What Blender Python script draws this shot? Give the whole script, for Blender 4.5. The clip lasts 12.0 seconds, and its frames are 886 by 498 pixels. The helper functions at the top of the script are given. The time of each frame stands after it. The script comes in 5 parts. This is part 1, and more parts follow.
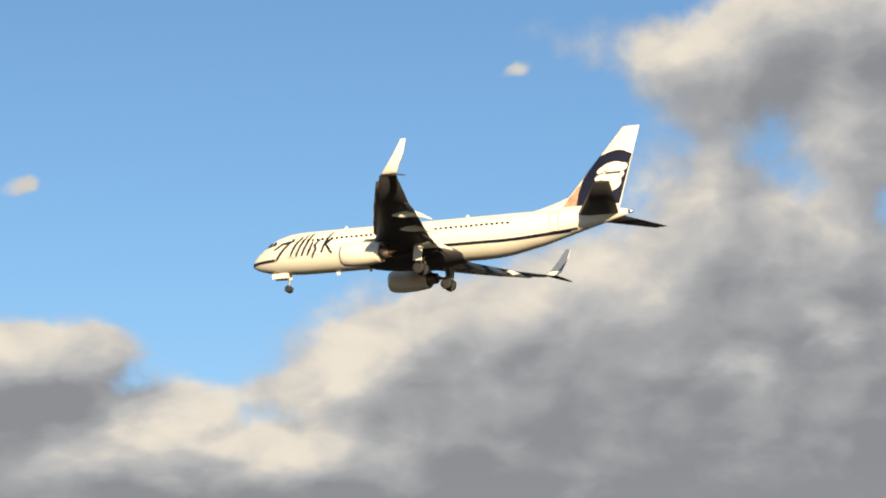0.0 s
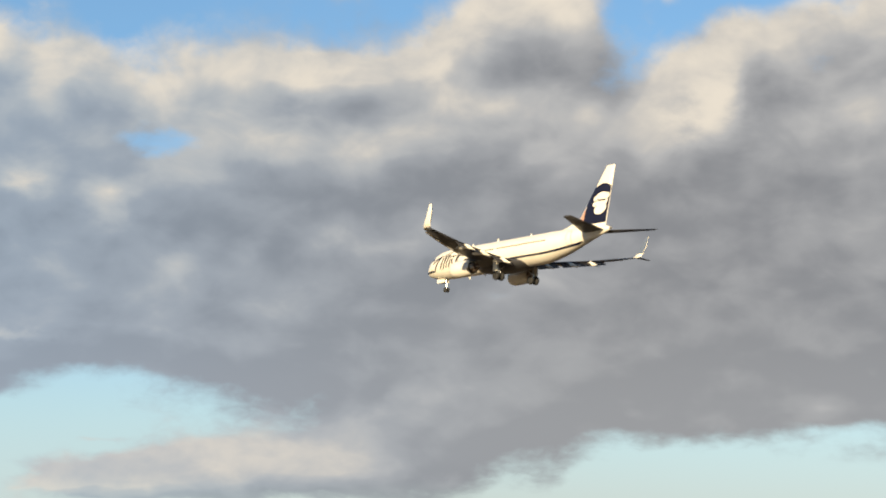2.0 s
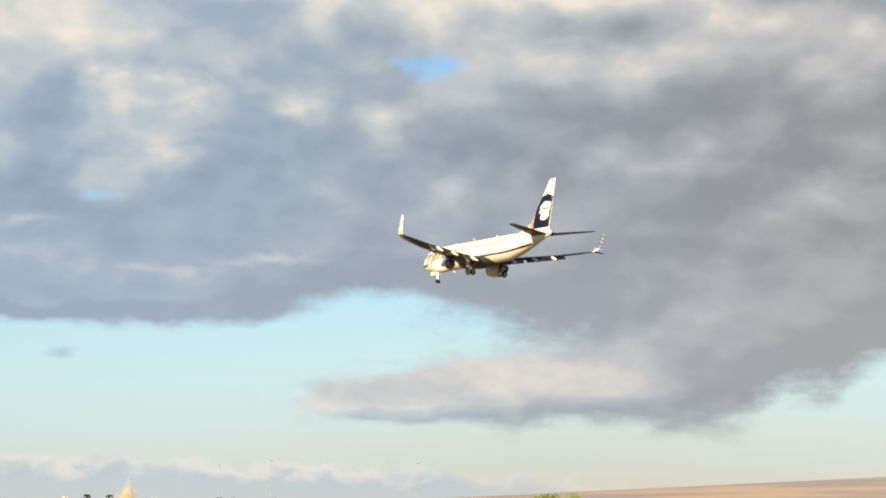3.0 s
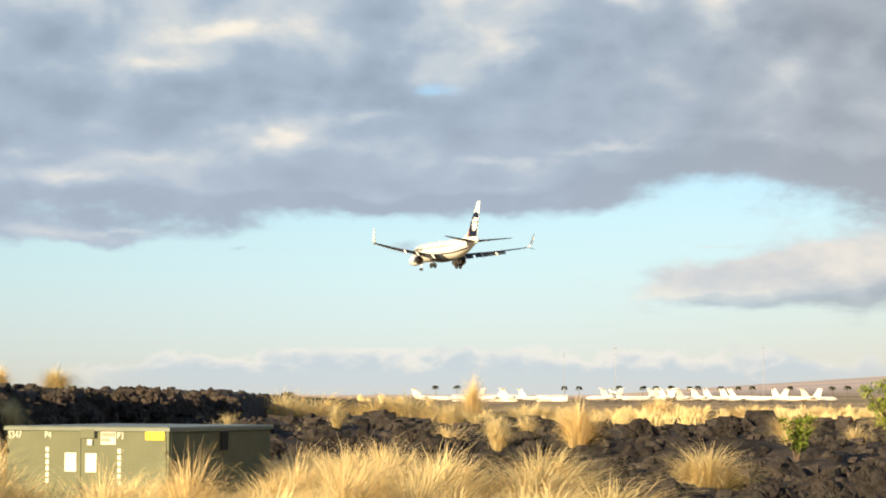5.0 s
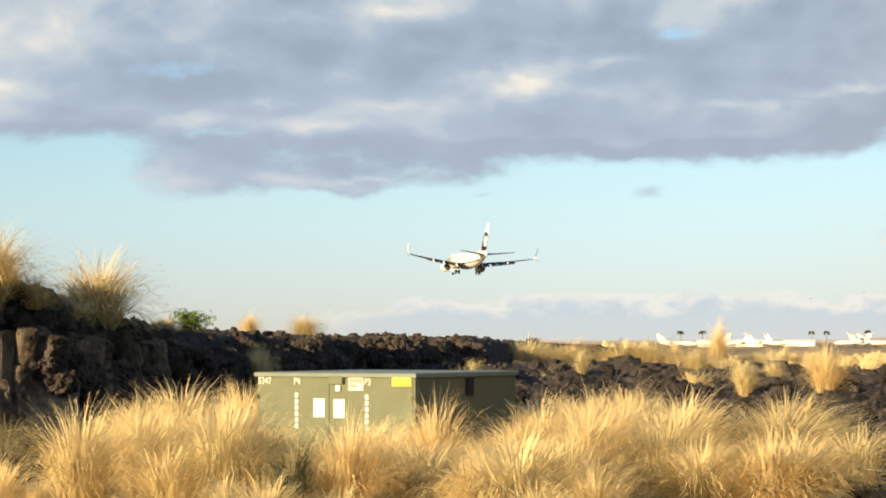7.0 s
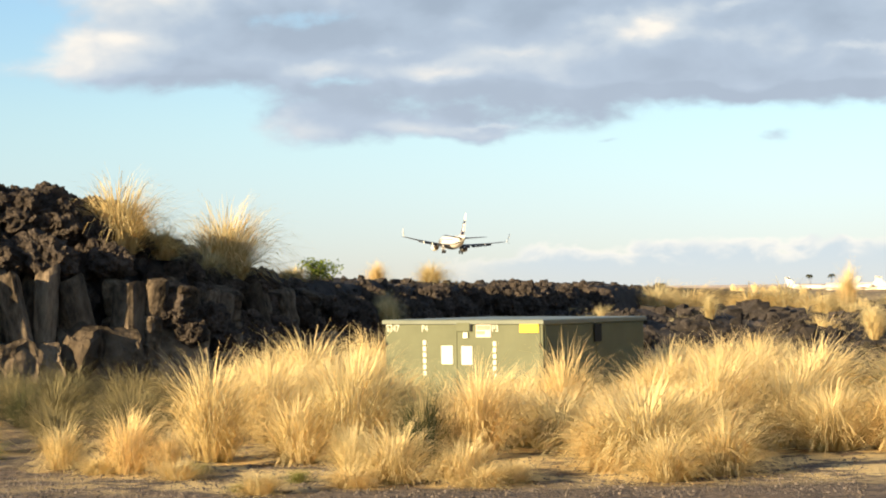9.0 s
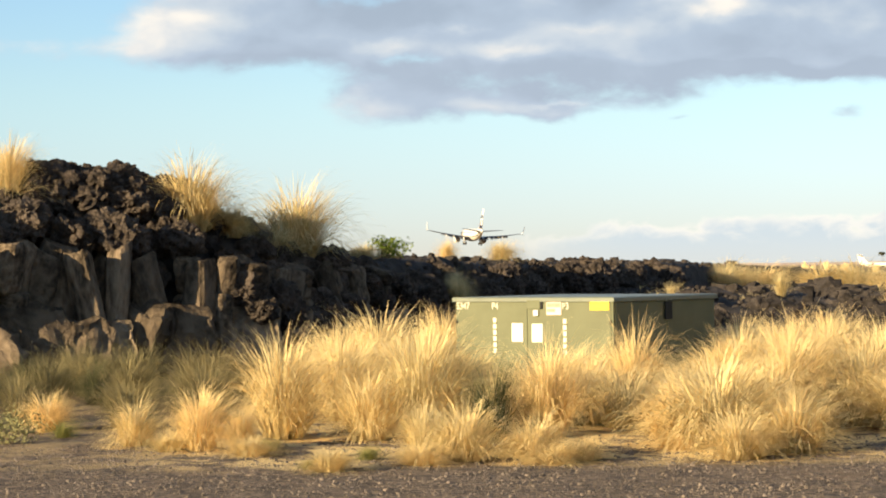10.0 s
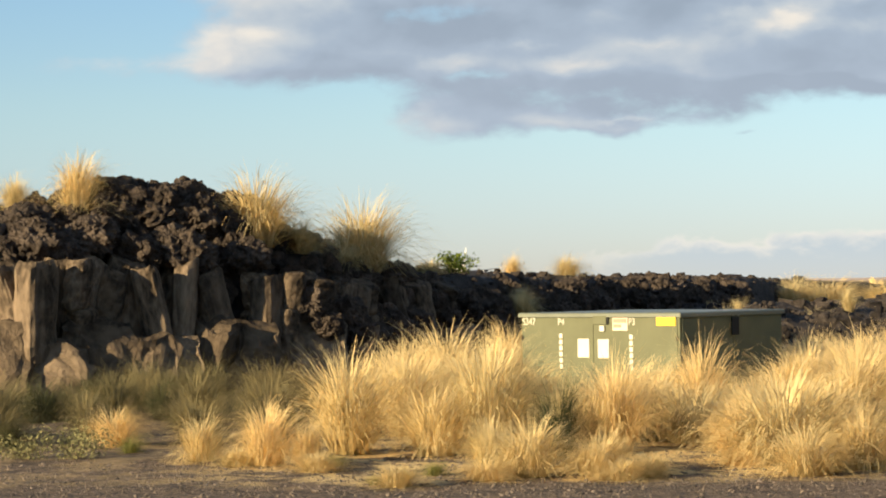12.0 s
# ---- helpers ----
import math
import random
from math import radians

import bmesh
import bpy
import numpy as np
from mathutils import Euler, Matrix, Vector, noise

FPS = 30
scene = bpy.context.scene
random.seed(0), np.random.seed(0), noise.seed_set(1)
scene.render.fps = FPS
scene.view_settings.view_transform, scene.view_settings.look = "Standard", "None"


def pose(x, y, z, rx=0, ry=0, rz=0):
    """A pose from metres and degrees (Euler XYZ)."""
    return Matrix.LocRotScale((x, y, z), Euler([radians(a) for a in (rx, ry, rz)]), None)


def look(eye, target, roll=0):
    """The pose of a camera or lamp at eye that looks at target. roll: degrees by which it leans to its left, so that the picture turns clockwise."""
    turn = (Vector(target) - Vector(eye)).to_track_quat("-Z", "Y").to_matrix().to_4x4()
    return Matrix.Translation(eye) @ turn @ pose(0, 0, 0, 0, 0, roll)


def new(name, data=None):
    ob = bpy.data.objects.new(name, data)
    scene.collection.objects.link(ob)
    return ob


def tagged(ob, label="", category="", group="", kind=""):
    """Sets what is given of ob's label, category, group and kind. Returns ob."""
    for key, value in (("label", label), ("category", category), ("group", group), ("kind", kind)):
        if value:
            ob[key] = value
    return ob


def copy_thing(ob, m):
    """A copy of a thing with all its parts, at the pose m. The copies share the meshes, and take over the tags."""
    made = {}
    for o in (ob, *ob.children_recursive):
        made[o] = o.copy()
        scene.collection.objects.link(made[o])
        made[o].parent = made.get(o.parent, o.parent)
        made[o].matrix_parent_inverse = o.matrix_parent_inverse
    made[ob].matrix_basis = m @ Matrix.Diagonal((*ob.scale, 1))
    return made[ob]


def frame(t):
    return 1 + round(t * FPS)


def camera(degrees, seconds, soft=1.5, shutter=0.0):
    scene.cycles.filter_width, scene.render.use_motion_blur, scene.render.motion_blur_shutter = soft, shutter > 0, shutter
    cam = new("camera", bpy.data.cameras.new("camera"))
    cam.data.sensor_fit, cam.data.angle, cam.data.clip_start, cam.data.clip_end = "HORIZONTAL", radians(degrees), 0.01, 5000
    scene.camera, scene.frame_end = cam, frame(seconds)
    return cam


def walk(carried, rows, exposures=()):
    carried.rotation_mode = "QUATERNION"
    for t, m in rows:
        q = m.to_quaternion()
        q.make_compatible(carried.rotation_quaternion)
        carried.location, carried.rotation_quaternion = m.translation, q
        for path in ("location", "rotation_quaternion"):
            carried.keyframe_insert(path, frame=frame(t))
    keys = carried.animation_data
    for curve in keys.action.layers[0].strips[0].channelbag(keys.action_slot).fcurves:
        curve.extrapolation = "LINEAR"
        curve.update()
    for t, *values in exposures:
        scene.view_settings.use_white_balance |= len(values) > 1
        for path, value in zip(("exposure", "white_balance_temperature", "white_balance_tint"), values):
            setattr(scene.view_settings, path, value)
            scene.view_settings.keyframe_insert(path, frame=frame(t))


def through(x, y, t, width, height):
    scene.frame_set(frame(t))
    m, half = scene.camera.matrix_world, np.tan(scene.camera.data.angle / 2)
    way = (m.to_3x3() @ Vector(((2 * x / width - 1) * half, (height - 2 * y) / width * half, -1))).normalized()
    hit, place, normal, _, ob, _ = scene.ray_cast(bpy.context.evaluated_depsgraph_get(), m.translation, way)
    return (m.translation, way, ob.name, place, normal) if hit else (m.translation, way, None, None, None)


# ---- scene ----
# ---------------------------------------------------------------- camera
EYE = (0.0, 0.0, 1.65)
cam = camera(22.18, 12.0, soft=1.95, shutter=0.0)

# seconds, bearing clockwise from +y, elevation, roll (degrees)
AIM = [
    (0, 57.925, 14.153, -0.47),
    (0.5, 50.346, 13.829, 0.98),
    (1, 42.536, 12.51, 0.11),
    (1.5, 34.223, 11.029, 0.55),
    (2, 28.353, 8.697, 1.12),
    (2.5, 24.454, 7.803, 0.42),
    (3, 21.413, 6.564, 1.16),
    (3.5, 17.695, 5.219, 0.54),
    (3.7, 16.605, 5.049, 0.4),
    (5.3, 11.781, 3.27, 0.2),
    (5.5, 10.886, 3.062, 0.32),
    (6, 8.793, 2.872, 0.09),
    (6.5, 7.419, 2.579, -0.19),
    (7, 6.659, 2.281, -0.15),
    (7.5, 5.239, 1.77, -0.03),
    (9.3, 2.823, 0.732, -0.84),
    (9.5, 2.278, 0.553, -0.84),
    (10, 1.663, 0.413, -0.78),
    (10.5, 1.286, 0.496, -0.74),
    (11, 1.007, 0.362, -0.69),
    (11.5, 0.416, 0.332, -0.58),
    (12, 0, 0.833, -0.84),
]


def aim(bearing, elevation, roll):
    a, e = radians(bearing), radians(elevation)
    way = Vector((math.sin(a) * math.cos(e), math.cos(a) * math.cos(e), math.sin(e)))
    return look(EYE, Vector(EYE) + 100 * way, roll)


EXPOSURES = [(0, 0.96), (1.5, 0.88), (3, 1.1), (3.7, 1.2), (5.3, 1.25), (7.7, 1.3), (9.3, 1.44), (11.0, 1.44), (12.0, 1.2)]
walk(cam, [(t, aim(b, e, r)) for t, b, e, r in AIM], EXPOSURES)

# ---------------------------------------------------------------- sun and sky
SUN_BEARING, SUN_ELEVATION = 231.0, 14.0
sun = new("sun", bpy.data.lights.new("sun", "SUN"))
sun.data.energy, sun.data.angle, sun.data.color = 5.0, radians(0.6), (1.0, 0.78, 0.48)
sb, se = radians(SUN_BEARING), radians(SUN_ELEVATION)
sun.matrix_world = look(Vector((math.sin(sb) * math.cos(se), math.cos(sb) * math.cos(se), math.sin(se))) * 100, (0, 0, 0))

# Cloud banks: bearing, elevation and half-axes in degrees
# towering bank above the east
BANK_TOWERING_BANK_ABOVE_THE_EAST = [
    (62.9, 10.5, 6.02, 2.86, 2.90), (61.3, 10.1, 3.91, 2.26, 1.40), (67.4, 9.1, 3.76, 2.26, 1.00), (64.8, 14.2, 1.96, 1.65, 1.00),
    (68.0, 12.7, 2.56, 1.96, 1.20), (64.2, 19.1, 3.38, 1.13, 1.00), (65.7, 17.5, 2.26, 1.35, 1.00), (68.4, 19.2, 3.01, 1.50, 1.00),
    (68.7, 16.7, 1.35, 1.96, 1.00), (47.2, 10.8, 1.35, 0.68, 1.00), (49.5, 9.3, 2.26, 0.75, 1.00), (52.4, 8.7, 4.51, 1.05, 1.00),
    (53.0, 10.6, 1.81, 0.45, 0.80), (55.9, 11.3, 1.65, 0.90, 1.00), (57.0, 12.5, 0.83, 0.60, 0.80), (48.9, 11.7, 1.20, 0.39, 0.75),
    (46.9, 15.6, 0.60, 0.27, 0.60), (49.3, 17.4, 0.30, 0.51, 0.55), (59.6, 18.4, 0.57, 0.15, 0.55),
]
# puffs over the north-east
BANK_PUFFS_OVER_THE_NORTH_EAST = [
    (39.8, 13.0, 1.65, 1.65, 1.00), (42.0, 9.3, 4.96, 2.71, 1.50), (47.0, 11.2, 1.50, 0.90, 0.90), (43.8, 14.6, 1.43, 0.57, 0.90),
    (40.7, 14.3, 0.90, 0.48, 0.80), (40.4, 17.9, 0.63, 0.33, 0.60), (41.4, 16.4, 0.39, 0.30, 0.60), (45.1, 13.6, 0.83, 0.27, 0.60),
    (51.4, 8.9, 3.91, 1.05, 1.00), (49.5, 11.4, 0.68, 0.48, 0.60),
]
# lit puffs in the north-east
BANK_LIT_PUFFS_IN_THE_NORTH_EAST = [
    (52.1, 7.7, 2.26, 1.20, 1.00), (46.4, 10.6, 2.11, 0.83, 0.90), (49.2, 6.8, 4.21, 0.90, 1.00), (35.8, 17.8, 1.81, 0.75, 0.80),
    (31.8, 18.1, 1.81, 0.75, 0.90), (52.5, 6.0, 4.50, 1.10, 1.00), (49.8, 10.2, 1.80, 0.80, 0.90),
]
# grey deck in the north-east
BANK_GREY_DECK_IN_THE_NORTH_EAST = [
    (26.5, 9.7, 6.32, 2.86, 1.50), (37.4, 10.2, 5.72, 2.41, 1.40), (33.0, 7.5, 12.03, 2.26, 1.60), (30.7, 14.6, 1.81, 1.35, 1.00),
    (29.0, 14.2, 1.20, 0.68, 0.60), (24.9, 15.5, 1.96, 0.54, 0.90), (29.6, 16.7, 0.83, 0.36, 0.70), (35.9, 13.9, 1.35, 0.90, 1.00),
    (38.3, 14.4, 1.50, 0.83, 1.00), (42.2, 14.1, 2.11, 0.54, 0.90), (43.2, 11.4, 3.01, 0.83, 1.00), (34.4, 15.2, 0.54, 0.33, 0.60),
    (25.0, 12.9, 3.01, 0.54, 1.00), (42.3, 5.4, 4.96, 1.35, 1.50), (29.5, 5.3, 4.00, 0.80, 0.90), (41.7, 8.2, 4.51, 1.65, 0.90),
]
# grey deck in the north
BANK_GREY_DECK_IN_THE_NORTH = [
    (16.7, 11.1, 4.96, 1.96, 1.10), (15.2, 13.4, 4.81, 1.20, 1.00), (16.8, 8.0, 5.27, 1.81, 1.10), (27.6, 10.1, 6.32, 3.01, 1.30),
    (33.3, 7.6, 4.51, 2.56, 1.20), (23.2, 7.1, 7.52, 1.35, 1.20), (25.2, 3.3, 4.00, 1.25, 1.15), (28.8, 3.9, 3.50, 1.10, 1.00), (21.3, 2.8, 3.91, 0.51, 1.10),
    (18.6, 2.7, 1.65, 0.18, 0.70), (31.8, 4.6, 3.61, 0.48, 0.90), (14.7, 5.5, 2.86, 0.60, 0.90), (34.1, 12.3, 3.01, 1.65, 1.00),
]
# deck and low bank over the airfield
BANK_DECK_AND_LOW_BANK_OVER_THE_AIRFIELD = [
    (8.6, 8.1, 4.51, 2.26, 1.00), (10.6, 11.1, 7.22, 1.65, 0.85), (9.3, 5.5, 4.96, 0.68, 1.00), (11.8, 3.7, 0.54, 0.14, 0.70),
    (7.6, 3.6, 0.42, 0.11, 0.60), (19.7, 3.7, 0.69, 0.14, 0.60),
]
# deck over the lava field
BANK_DECK_OVER_THE_LAVA_FIELD = [
    (6.8, 8.0, 7.82, 1.65, 1.10), (6.7, 10.6, 10.53, 1.65, 0.80), (17.5, 7.8, 6.77, 1.96, 1.15), (2.6, 4.2, 3.31, 0.60, 1.00),
    (11.1, 5.2, 4.96, 0.54, 1.00), (1.8, 6.7, 4.96, 1.65, 1.10), (-0.3, 8.3, 3.31, 1.50, 1.00), (20.4, 2.5, 1.96, 0.51, 0.90),
]
# deck over the road cut
BANK_DECK_OVER_THE_ROAD_CUT = [
    (1.9, 5.4, 6.77, 0.75, 0.80), (-4.6, 5.6, 4.96, 0.39, 0.70), (4.0, 4.0, 1.81, 0.27, 0.80), (-4.5, 6.3, 2.56, 0.45, 0.70),
    (10.4, 6.0, 4.51, 1.20, 0.90), (-3.0, 7.6, 3.50, 1.30, 0.90), (-1.0, 9.6, 5.00, 1.50, 1.00),
]
# rifts where the blue shows through
RIFTS = [(21.0, 11.2, 1.10, 0.40, 1.10), (-0.2, 6.8, 1.10, 0.36, 1.00), (8.4, 11.0, 1.20, 0.50, 1.00), (0.8, 5.2, 0.90, 0.24, 0.80), (12.6, 7.6, 0.90, 0.22, 0.70)]
CLOUD_BANKS = (BANK_TOWERING_BANK_ABOVE_THE_EAST, BANK_PUFFS_OVER_THE_NORTH_EAST, BANK_LIT_PUFFS_IN_THE_NORTH_EAST, BANK_GREY_DECK_IN_THE_NORTH_EAST, BANK_GREY_DECK_IN_THE_NORTH, BANK_DECK_AND_LOW_BANK_OVER_THE_AIRFIELD, BANK_DECK_OVER_THE_LAVA_FIELD, BANK_DECK_OVER_THE_ROAD_CUT)

# Sunlit cloud tops, in the same way
TOPS_IN_THE_EAST = [
    (65.5, 11.1, 0.86, 0.52, 0.80), (68.0, 11.8, 0.72, 0.49, 0.80), (68.6, 17.2, 1.15, 1.15, 0.60), (55.9, 11.0, 1.29, 0.86, 0.60),
    (50.9, 9.0, 2.87, 0.86, 0.75), (54.5, 9.4, 2.00, 0.80, 0.45), (61.8, 13.5, 1.15, 0.72, 0.30),
]
TOPS_IN_THE_NORTH_EAST = [
    (35.5, 11.8, 0.86, 0.86, 0.50), (30.0, 12.5, 2.29, 0.52, 0.30), (31.2, 14.4, 1.58, 0.72, 0.35), (43.8, 10.4, 1.58, 1.15, 0.30),
    (28.0, 9.1, 0.86, 0.57, 0.20), (31.5, 11.1, 1.00, 0.72, 0.20),
]
TOPS_IN_THE_NORTH = [
    (24.5, 3.9, 2.20, 0.60, 0.30), (22.5, 3.2, 0.60, 0.25, 0.30),
    (14.3, 8.8, 1.15, 0.52, 0.90), (17.6, 10.1, 0.72, 0.37, 0.80), (14.0, 10.5, 1.58, 0.43, 0.80), (17.1, 6.2, 1.58, 0.14, 0.80),
    (25.4, 11.7, 1.29, 0.72, 0.50), (35.1, 12.3, 0.86, 0.86, 0.60), (24.7, 4.1, 2.87, 0.43, 0.15),
]
TOPS_OVER_THE_AIRFIELD = [
    (13.5, 10.1, 1.72, 0.64, 0.90), (8.6, 6.5, 1.29, 0.32, 1.00), (19.8, 9.5, 0.86, 0.72, 0.60), (7.6, 9.1, 2.15, 0.34, 0.70),
    (14.0, 6.0, 0.57, 0.14, 0.70),
]
TOPS_OVER_THE_LAVA = [
    (3.5, 5.4, 1.58, 0.23, 0.80), (4.6, 4.0, 0.72, 0.13, 1.00), (15.0, 5.9, 0.72, 0.17, 0.80), (5.8, 8.3, 1.15, 0.23, 0.60),
    (11.0, 7.0, 0.86, 0.20, 0.70), (2.0, 5.9, 1.29, 0.20, 0.60), (9.5, 7.5, 0.72, 0.17, 0.40),
]
TOPS_OVER_THE_CUT = [
    (0.3, 5.5, 0.86, 0.17, 0.60), (-4.5, 6.3, 0.86, 0.17, 0.30), (-2.0, 5.9, 1.00, 0.17, 0.20), (5.5, 5.9, 0.86, 0.17, 0.50),
]
CLOUD_TOPS = (TOPS_IN_THE_EAST, TOPS_IN_THE_NORTH_EAST, TOPS_IN_THE_NORTH, TOPS_OVER_THE_AIRFIELD, TOPS_OVER_THE_LAVA, TOPS_OVER_THE_CUT)


class Nodes:
    """Short hand for building a node tree."""

    def __init__(self, tree):
        self.tree = tree

    def add(self, kind, *inputs, **settings):
        n = self.tree.nodes.new(kind)
        for k, v in settings.items():
            if k == "op":
                n.operation = v
            elif k == "clamp":
                n.use_clamp = v
            elif k == "noise_dims":
                n.noise_dimensions = v
            elif k == "interp":
                n.interpolation_type = v
        for i, v in enumerate(inputs):
            self.put(n.inputs[i], v)
        return n

    def put(self, socket, v):
        if v is None:
            return
        if isinstance(v, bpy.types.NodeSocket):
            self.tree.links.new(v, socket)
        else:
            socket.default_value = v

    def math(self, op, a, b=None, c=None, clamp=False):
        return self.add("ShaderNodeMath", a, b, c, op=op, clamp=clamp).outputs[0]

    def vec(self, op, a, b=None, c=None):
        n = self.add("ShaderNodeVectorMath", a, b, c, op=op)
        return n.outputs[1] if op in ("DOT_PRODUCT", "LENGTH", "DISTANCE") else n.outputs[0]

    def scaled(self, a, s):
        n = self.add("ShaderNodeVectorMath", a, op="SCALE")
        self.put(n.inputs["Scale"], s)
        return n.outputs[0]

    def join(self, x, y, z):
        return self.add("ShaderNodeCombineXYZ", x, y, z).outputs[0]

    def fbm(self, vector, scale, detail=5.0, rough=0.55, distortion=0.0):
        n = self.add("ShaderNodeTexNoise")
        for k, v in (("Vector", vector), ("Scale", scale), ("Detail", detail), ("Roughness", rough), ("Distortion", distortion)):
            self.put(n.inputs[k], v)
        return n

    def smooth(self, v, a, b, lo=0.0, hi=1.0):
        n = self.add("ShaderNodeMapRange", v, a, b, lo, hi, interp="SMOOTHSTEP")
        return n.outputs[0]

    def mix(self, f, a, b, blend="MIX"):
        n = self.tree.nodes.new("ShaderNodeMix")
        n.data_type, n.blend_type = "RGBA", blend
        self.put(n.inputs[0], f), self.put(n.inputs[6], a), self.put(n.inputs[7], b)
        return n.outputs[2]


def cloud_density():
    """A node group: how thick the cloud is at a bearing and elevation, with its fine edge and as a soft body."""
    g = bpy.data.node_groups.new("cloud_density", "ShaderNodeTree")
    g.interface.new_socket("place", in_out="INPUT", socket_type="NodeSocketVector")
    g.interface.new_socket("density", in_out="OUTPUT", socket_type="NodeSocketFloat")
    g.interface.new_socket("body", in_out="OUTPUT", socket_type="NodeSocketFloat")
    n = Nodes(g)
    place = n.add("NodeGroupInput").outputs[0]
    out = n.add("NodeGroupOutput")
    xyz = n.add("ShaderNodeSeparateXYZ", place).outputs
    # clouds flatten towards the horizon
    lifted = n.math("MAXIMUM", n.math("ADD", xyz[1], 9.0), 0.5)
    flat = n.join(xyz[0], n.math("MULTIPLY", n.math("LOGARITHM", lifted, 2.71828), 26.0), 0.0)
    warp = n.vec("SUBTRACT", n.fbm(flat, 0.38, 3, 0.5).outputs["Color"], (0.5, 0.5, 0.5))
    warped = n.vec("MULTIPLY_ADD", warp, (2.2, 1.2, 0.0), place)
    total = None
    for bank in CLOUD_BANKS:
        for a, e, ra, re, w in bank:
            q = n.vec("MULTIPLY_ADD", warped, (1 / ra, 1 / re, 0.0), (-a / ra, -e / re, 0.0))
            v = n.math("POWER", 0.368, n.vec("DOT_PRODUCT", q, q))
            total = n.math("MULTIPLY", v, w) if total is None else n.math("MULTIPLY_ADD", v, w, total)
    # scattered cloud over the rest of the sky
    far = n.math("ABSOLUTE", n.math("SUBTRACT", xyz[0], 27.0))
    high = n.math("SUBTRACT", xyz[1], 18.0)
    other = n.math("MAXIMUM", n.smooth(far, 36.0, 50.0), n.smooth(high, 2.0, 9.0))
    cover = n.math("MULTIPLY", other, n.smooth(n.fbm(flat, 0.05, 3).outputs[0], 0.42, 0.62))
    total = n.math("ADD", n.math("MAXIMUM", n.math("MINIMUM", total, 2.4), 0.0), cover)
    # rounded puffs at two sizes, then a fine torn edge
    coarse = n.math("SUBTRACT", n.fbm(flat, 0.26, 1, 0.5, 0.2).outputs[0], 0.5)
    big = n.add("ShaderNodeTexVoronoi")
    big.feature = "SMOOTH_F1"
    for k, v in (("Vector", n.vec("MULTIPLY_ADD", warp, (2.5, 2.5, 0.0), flat)), ("Scale", 0.46), ("Smoothness", 0.9), ("Randomness", 1.0)):
        n.put(big.inputs[k], v)
    puff = n.math("SUBTRACT", 0.42, big.outputs["Distance"])
    there = n.smooth(total, 0.0, 0.45)
    body = n.math("MULTIPLY_ADD", n.math("MULTIPLY", coarse, there), 1.6, total)
    body = n.math("MULTIPLY_ADD", n.math("MULTIPLY", puff, there), 0.75, body)
    small = n.math("SUBTRACT", n.fbm(flat, 0.62, 3, 0.42, 0.2).outputs[0], 0.5)
    body = n.math("MULTIPLY_ADD", n.math("MULTIPLY", small, there), n.smooth(xyz[1], 1.0, 5.0, 1.5, 0.9), body)
    fine = n.math("SUBTRACT", n.fbm(flat, 2.4, 5, 0.55, 0.4).outputs[0], 0.5)
    n.put(out.inputs[0], n.math("MULTIPLY_ADD", n.math("MULTIPLY", fine, there), 0.5, body))
    n.put(out.inputs[1], body)
    return g


def cloud_spots(n, place, banks):
    """How far a place lies on one of the spots listed."""
    wobble = n.vec("SUBTRACT", n.fbm(n.vec("MULTIPLY", place, (1.0, 2.0, 1.0)), 0.9, 5, 0.55).outputs["Color"], (0.5, 0.5, 0.5))
    warped = n.vec("MULTIPLY_ADD", wobble, (1.6, 0.7, 0.0), place)
    total = None
    for bank in banks:
        for a, e, ra, re, w in bank:
            q = n.vec("MULTIPLY_ADD", warped, (1 / ra, 1 / re, 0.0), (-a / ra, -e / re, 0.0))
            v = n.math("POWER", 0.368, n.vec("DOT_PRODUCT", q, q))
            total = n.math("MULTIPLY", v, w) if total is None else n.math("MULTIPLY_ADD", v, w, total)
    return n.math("MINIMUM", total, 1.0)


